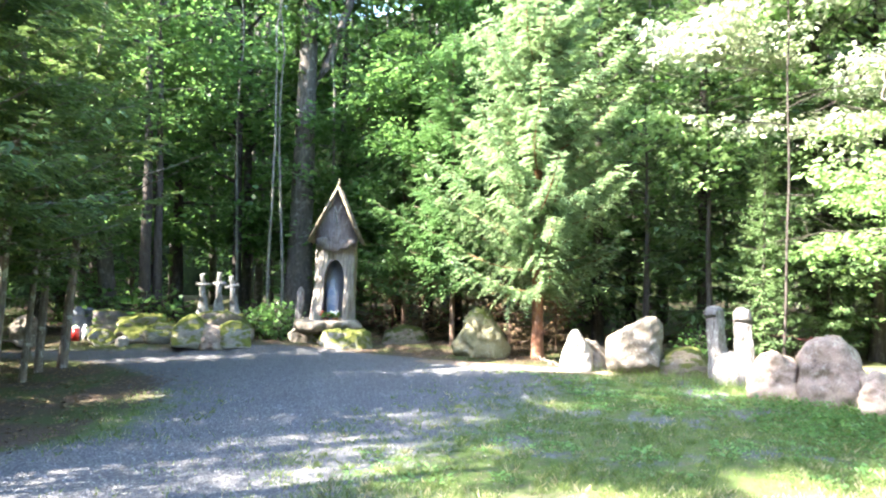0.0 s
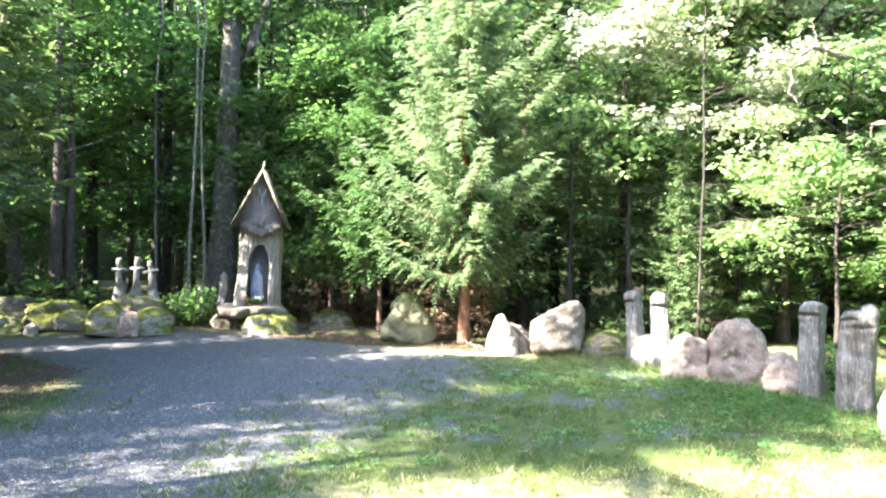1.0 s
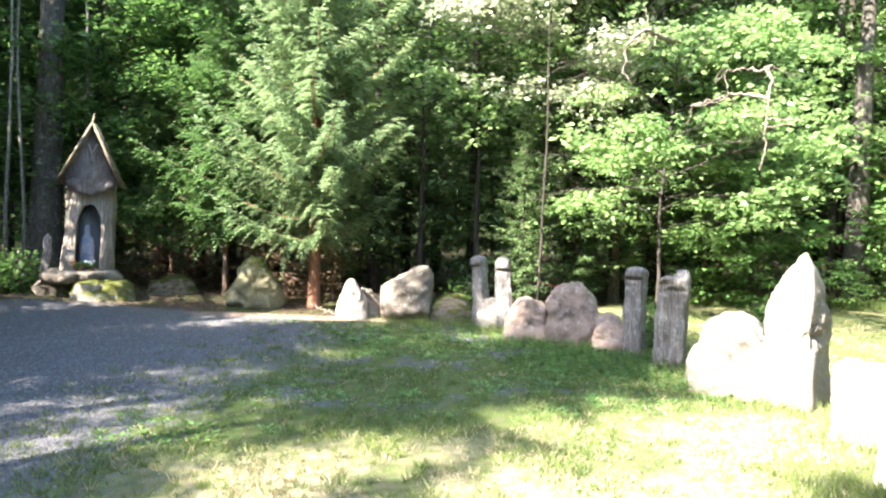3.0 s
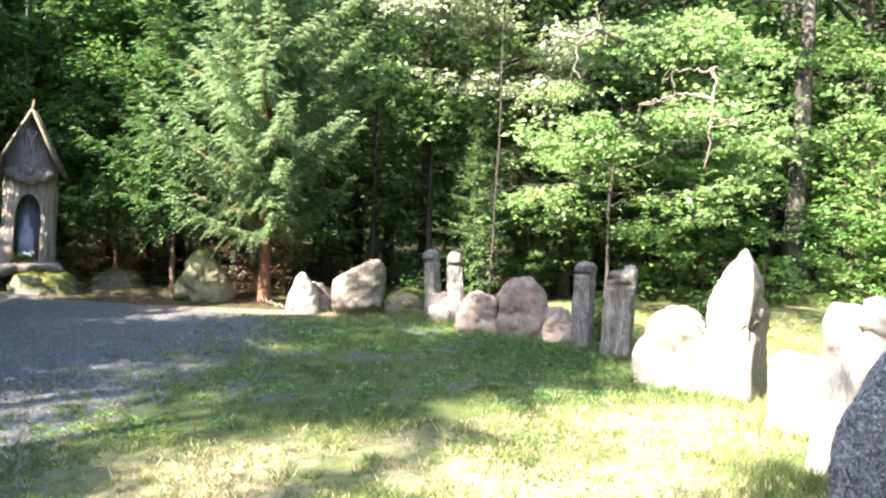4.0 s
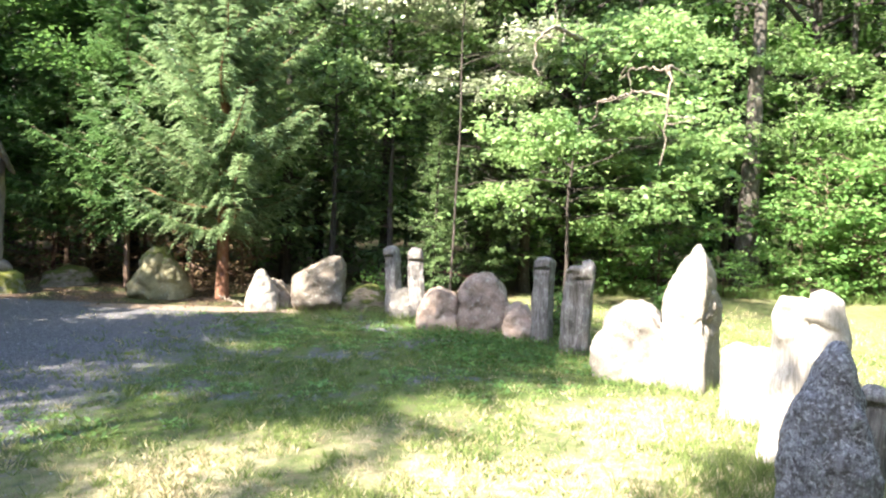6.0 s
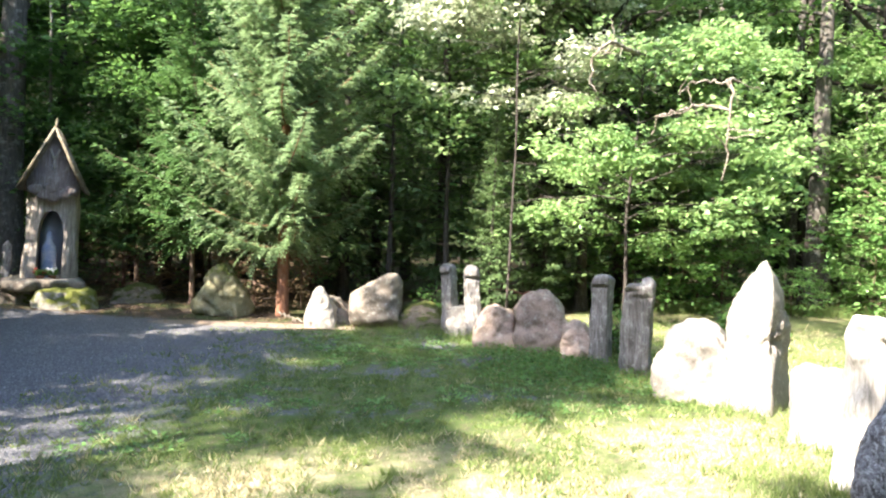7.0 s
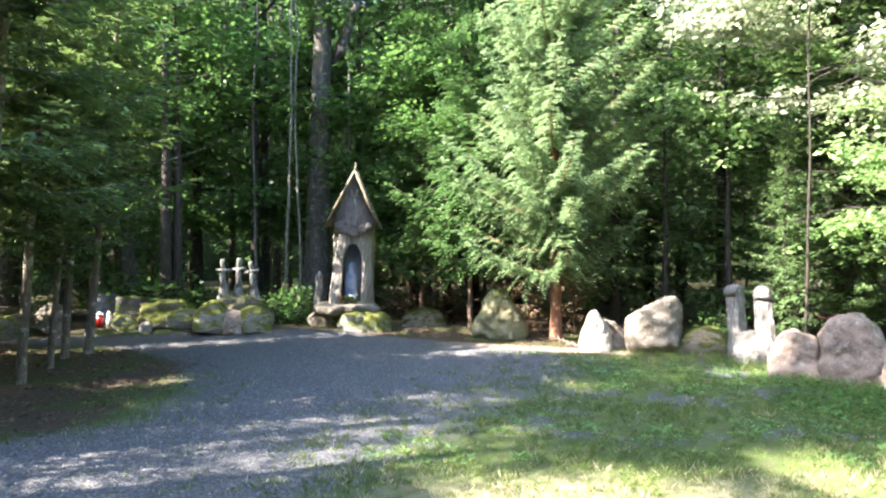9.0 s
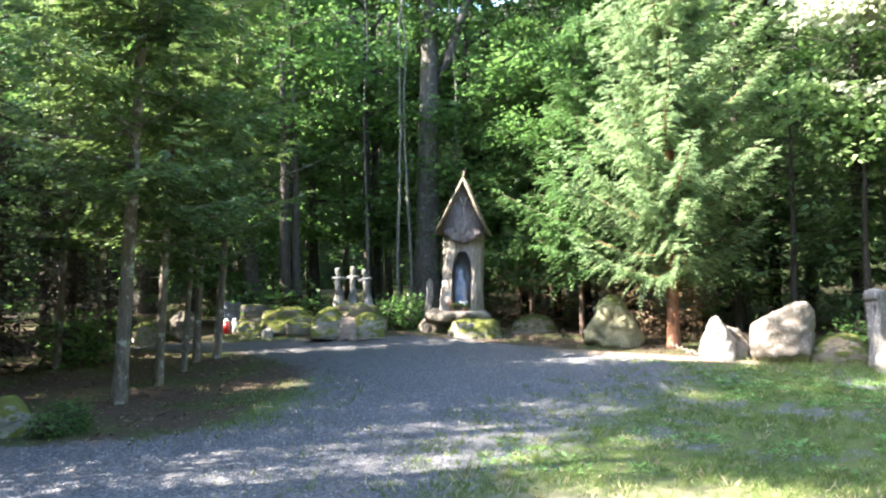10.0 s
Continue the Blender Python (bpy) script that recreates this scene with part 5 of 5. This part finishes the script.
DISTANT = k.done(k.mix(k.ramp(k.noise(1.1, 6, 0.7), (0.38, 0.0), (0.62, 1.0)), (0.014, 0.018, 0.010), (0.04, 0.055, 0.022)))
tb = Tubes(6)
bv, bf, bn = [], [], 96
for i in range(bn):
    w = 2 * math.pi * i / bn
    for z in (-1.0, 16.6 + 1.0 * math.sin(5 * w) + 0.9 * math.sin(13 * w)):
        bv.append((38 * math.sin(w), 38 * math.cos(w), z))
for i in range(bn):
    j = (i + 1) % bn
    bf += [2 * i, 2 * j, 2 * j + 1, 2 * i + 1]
tagged(hang("backdrop", raw_mesh("backdrop", bv, bf, np.full(bn, 4)), DISTANT), "plain backdrop, coloured dark for the shade of the distant wood", "forest", kind="structure")


# ---- grass, pebbles and litter ----
def scatter(n, x0, x1, y0, y1, seed):
    rng = np.random.default_rng(seed)
    return rng, rng.uniform(x0, x1, n), rng.uniform(y0, y1, n)


def build_grass():
    rng, x, y = scatter(620000, -5.2, 14.0, 2.0, 12.0, 5)
    near = rng.random(len(x)) < 1.3 - 0.09 * np.hypot(x, y)
    x, y = x[near], y[near]
    patch = 0.7 * field(x, y, 1.5, 1.0) + 0.9 * field(x, y, 4.5, 2.0) + 0.5 * field(x, y, 11.0, 4.0)
    p = (1 - gravel_at(x, y)) * (1 - litter_at(x, y)) * (1 - soil_at(x, y)) * (0.08 + 0.92 * smooth(-0.2, 0.35, patch + 0.02))
    keep = rng.random(len(x)) < p
    x, y, patch = x[keep], y[keep], patch[keep]
    n = len(x)
    tall = rng.uniform(0.02, 0.05, n) * (0.75 + 0.9 * smooth(0.0, 0.6, patch)) * (1 + 1.2 * (rng.random(n) < 0.03)) * (1 + 0.6 * smooth(6.0, 8.5, x))
    a = rng.uniform(0, 6.283, n)
    lean = rng.uniform(0.2, 1.2, n)
    d = np.stack([np.cos(a) * lean, np.sin(a) * lean, np.ones(n)], 1)
    at = np.stack([x, y, lay_of_land(x, y) - 0.004], 1)
    up = np.stack([-np.sin(a) + rng.normal(0, 0.6, n), np.cos(a) + rng.normal(0, 0.6, n), rng.normal(0, 0.3, n)], 1)
    wide = rng.uniform(0.007, 0.014, n)
    dry = rng.random(n) < 0.10 + 0.6 * dry_lit_at(x, y)
    for name, ok, mat, label in (("grass", ~dry, GRASS, "short patchy green lawn grass"), ("dry_grass", dry, GRASS_DRY_LIT, "short dry lawn grass, paled for the sun on it")):
        tagged(hang(name, leaf_mesh(name, at[ok], d[ok], up[ok], tall[ok], wide[ok], BLADE), mat, smooth=False), label, "grass", kind="stuff")


def build_lawn_clumps():
    """Small clumps of longer blades that roughen the lawn."""
    rng, cx, cy = scatter(9000, -1.4, 9.0, 2.6, 11.0, 15)
    ok = rng.random(len(cx)) < (1 - gravel_at(cx, cy)) * (1 - litter_at(cx, cy)) * (0.25 + 0.75 * smooth(-0.1, 0.3, field(cx, cy, 2.2, 9.1)))
    cx, cy = cx[ok], cy[ok]
    per = 14
    size = np.repeat(rng.uniform(0.5, 1.25, len(cx)), per)
    n = len(size)
    a, r = rng.uniform(0, 6.283, n), rng.uniform(0, 0.035, n) * size
    x, y = np.repeat(cx, per) + np.cos(a) * r, np.repeat(cy, per) + np.sin(a) * r
    lean = rng.uniform(0.2, 1.1, n)
    d = np.stack([np.cos(a) * lean, np.sin(a) * lean, np.ones(n)], 1)
    up = np.stack([-np.sin(a), np.cos(a), rng.normal(0, 0.3, n)], 1)
    dry = np.repeat(rng.random(len(cx)) < 0.12 + 0.6 * dry_lit_at(cx, cy), per)
    at = np.stack([x, y, lay_of_land(x, y) - 0.004], 1)
    tall = rng.uniform(0.04, 0.10, n) * size
    wide = rng.uniform(0.005, 0.010, n)
    for name, ok, mat, label in (("grass_clumps", ~dry, GRASS, "small clumps of green grass in the lawn"), ("dry_grass_clumps", dry, GRASS_DRY_LIT, "small clumps of dry straw-coloured grass")):
        tagged(hang(name, leaf_mesh(name, at[ok], d[ok], up[ok], tall[ok], wide[ok], BLADE), mat, smooth=False), label, "grass", kind="stuff")


def build_tufts():
    """Taller grass round the feet of the stones and posts, and clover before the posts."""
    rng = np.random.default_rng(8)
    spots = ((4.0, 10.1), (4.2, 9.6), (4.4, 8.9), (4.8, 8.4), (5.0, 7.7), (5.0, 7.3), (5.1, 6.6), (5.0, 5.6), (5.3, 5.0), (4.9, 4.1), (4.3, 3.2), (3.9, 3.3), (3.6, 2.5), (3.1, 10.9), (3.8, 10.8), (6.5, 7.0), (7.5, 6.0), (8.0, 7.0), (7.4, 4.5), (8.6, 5.0), (6.6, 5.4), (3.25, 2.66), (3.27, 2.6), (3.22, 2.72))
    c = np.array(spots)[rng.integers(0, len(spots), 9000)]
    x, y = c[:, 0] + rng.normal(-0.1, 0.32, 9000), c[:, 1] + rng.normal(-0.12, 0.32, 9000)
    n = len(x)
    a, lean = rng.uniform(0, 6.283, n), rng.uniform(0.1, 0.7, n)
    d = np.stack([np.cos(a) * lean, np.sin(a) * lean, np.ones(n)], 1)
    ob = hang("grass_tufts", leaf_mesh("grass_tufts", np.stack([x, y, np.full(n, -0.01)], 1), d, np.stack([-np.sin(a), np.cos(a), 0 * a], 1), rng.uniform(0.06, 0.2, n), np.full(n, 0.01), BLADE), GRASS, smooth=False)
    tagged(ob, "longer grass round the feet of stones", "grass", kind="stuff")
    n = 7000
    u = rng.uniform(0, 1, n)
    x, y = 9.4 + 7.4 * u + rng.normal(0, 0.35, n), 12.3 - 3.4 * u ** 1.4 + rng.normal(0, 0.35, n)
    a, lean = rng.uniform(0, 6.283, n), rng.uniform(0.05, 0.5, n)
    d = np.stack([np.cos(a) * lean * 2.0, np.sin(a) * lean * 2.0, np.ones(n)], 1)
    ob = hang("tall_grass", leaf_mesh("tall_grass", np.stack([x, y, np.full(n, -0.01)], 1), d, np.stack([-np.sin(a), np.cos(a), 0 * a], 1), rng.uniform(0.1, 0.38, n), np.full(n, 0.012), BLADE), GRASS, smooth=False)
    tagged(ob, "tall pale grass fringing the lawn before the bushes", "grass", kind="stuff")
    n = 3600
    x, y = rng.normal(4.35, 0.55, n), rng.normal(7.3, 0.75, n)
    d = rng.normal(0, 1, (n, 3)) * np.array([1, 1, 0.25])
    z = rng.uniform(0.01, 0.10, n)
    ob = hang("clover", leaf_mesh("clover", np.stack([x, y, z], 1), d, rng.normal(0, 0.35, (n, 3)) + np.array([0, 0, 1.0]), rng.uniform(0.025, 0.06, n), rng.uniform(0.02, 0.045, n), LEAF6), LEAF_WOOD, smooth=False)
    tagged(ob, "low broad-leaved green weeds before the posts", "weeds", kind="stuff")


def build_weeds():
    """Flat rosettes of broad leaves all over the lawn."""
    rng, cx, cy = scatter(1500, -0.8, 6.0, 3.0, 11.0, 12)
    ok = (gravel_at(cx, cy) < 0.6) & (litter_at(cx, cy) < 0.4) & (cy > 5.2) & (field(cx, cy, 0.9, 7.7) > -0.12)
    cx, cy = cx[ok], cy[ok]
    n = len(cx) * 14
    size = np.repeat(rng.uniform(0.5, 1.3, len(cx)), 14)
    a, r = rng.uniform(0, 6.283, n), rng.uniform(0.0, 0.10, n) * size
    x, y = np.repeat(cx, 14) + np.cos(a) * r, np.repeat(cy, 14) + np.sin(a) * r
    d = np.stack([np.cos(a), np.sin(a), rng.uniform(0.1, 0.6, n)], 1)
    ob = hang("lawn_weeds", leaf_mesh("lawn_weeds", np.stack([x, y, lay_of_land(x, y) + 0.004], 1), d, rng.normal(0, 0.35, (n, 3)) + np.array([0, 0, 1.0]), rng.uniform(0.03, 0.07, n) * size, rng.uniform(0.018, 0.035, n) * size), LEAF_SHRUB, smooth=False)
    tagged(ob, "low green rosettes of weeds in the lawn", "weeds", kind="stuff")


def build_pebbles():
    rng, x, y = scatter(60000, -6.5, 4.5, 2.5, 13.5, 9)
    keep = rng.random(len(x)) < gravel_at(x, y) ** 2.5 * np.clip(1.5 - 0.1 * np.hypot(x, y), 0.25, 1)
    x, y = x[keep], y[keep]
    n = len(x)
    s = rng.uniform(0.005, 0.014, n)
    base = np.array([(1, 0, 0), (0, 1, 0), (-1, 0, 0), (0, -1, 0), (0, 0, 0.8)])
    v = base[None] * s[:, None, None] * rng.uniform(0.7, 1.3, (n, 5, 1))
    a = rng.uniform(0, 6.28, n)
    rx = v[..., 0] * np.cos(a)[:, None] - v[..., 1] * np.sin(a)[:, None]
    ry = v[..., 0] * np.sin(a)[:, None] + v[..., 1] * np.cos(a)[:, None]
    v = np.stack([rx + x[:, None], ry + y[:, None], v[..., 2] + lay_of_land(x, y)[:, None] - 0.001], -1)
    f = np.array([(0, 1, 4), (1, 2, 4), (2, 3, 4), (3, 0, 4)])
    f = (np.arange(n)[:, None, None] * 5 + f[None]).reshape(-1)
    k = Mat("pebble_stone", 0.9, 0.2)
    m = k.done(k.ramp(k.island(), (0.0, (0.09, 0.09, 0.10)), (0.6, (0.16, 0.16, 0.165)), (1.0, (0.27, 0.265, 0.26))))
    tagged(hang("gravel", raw_mesh("gravel", v.reshape(-1, 3), f, np.full(n * 4, 3)), m, smooth=False), "loose grey crushed gravel", "gravel", kind="stuff")


def build_litter():
    rng, x, y = scatter(26000, -9, 8, 5.5, 17.5, 10)
    keep = rng.random(len(x)) < litter_at(x, y) * (1 - gravel_at(x, y))
    x, y = x[keep], y[keep]
    n = len(x)
    d = rng.normal(0, 1, (n, 3)) * np.array([1, 1, 0.2])
    at = np.stack([x, y, lay_of_land(x, y) + 0.006], 1)
    ob = hang("leaf_litter", leaf_mesh("leaf_litter", at, d, rng.normal(0, 0.3, (n, 3)) + np.array([0, 0, 1.0]), rng.uniform(0.03, 0.09, n), rng.uniform(0.01, 0.04, n)), NEEDLES_DEAD, smooth=False)
    tagged(ob, "brown fallen leaves and needles", "leaf litter", kind="stuff")


build_grass()
build_lawn_clumps()
build_tufts()
build_weeds()
build_pebbles()
build_litter()
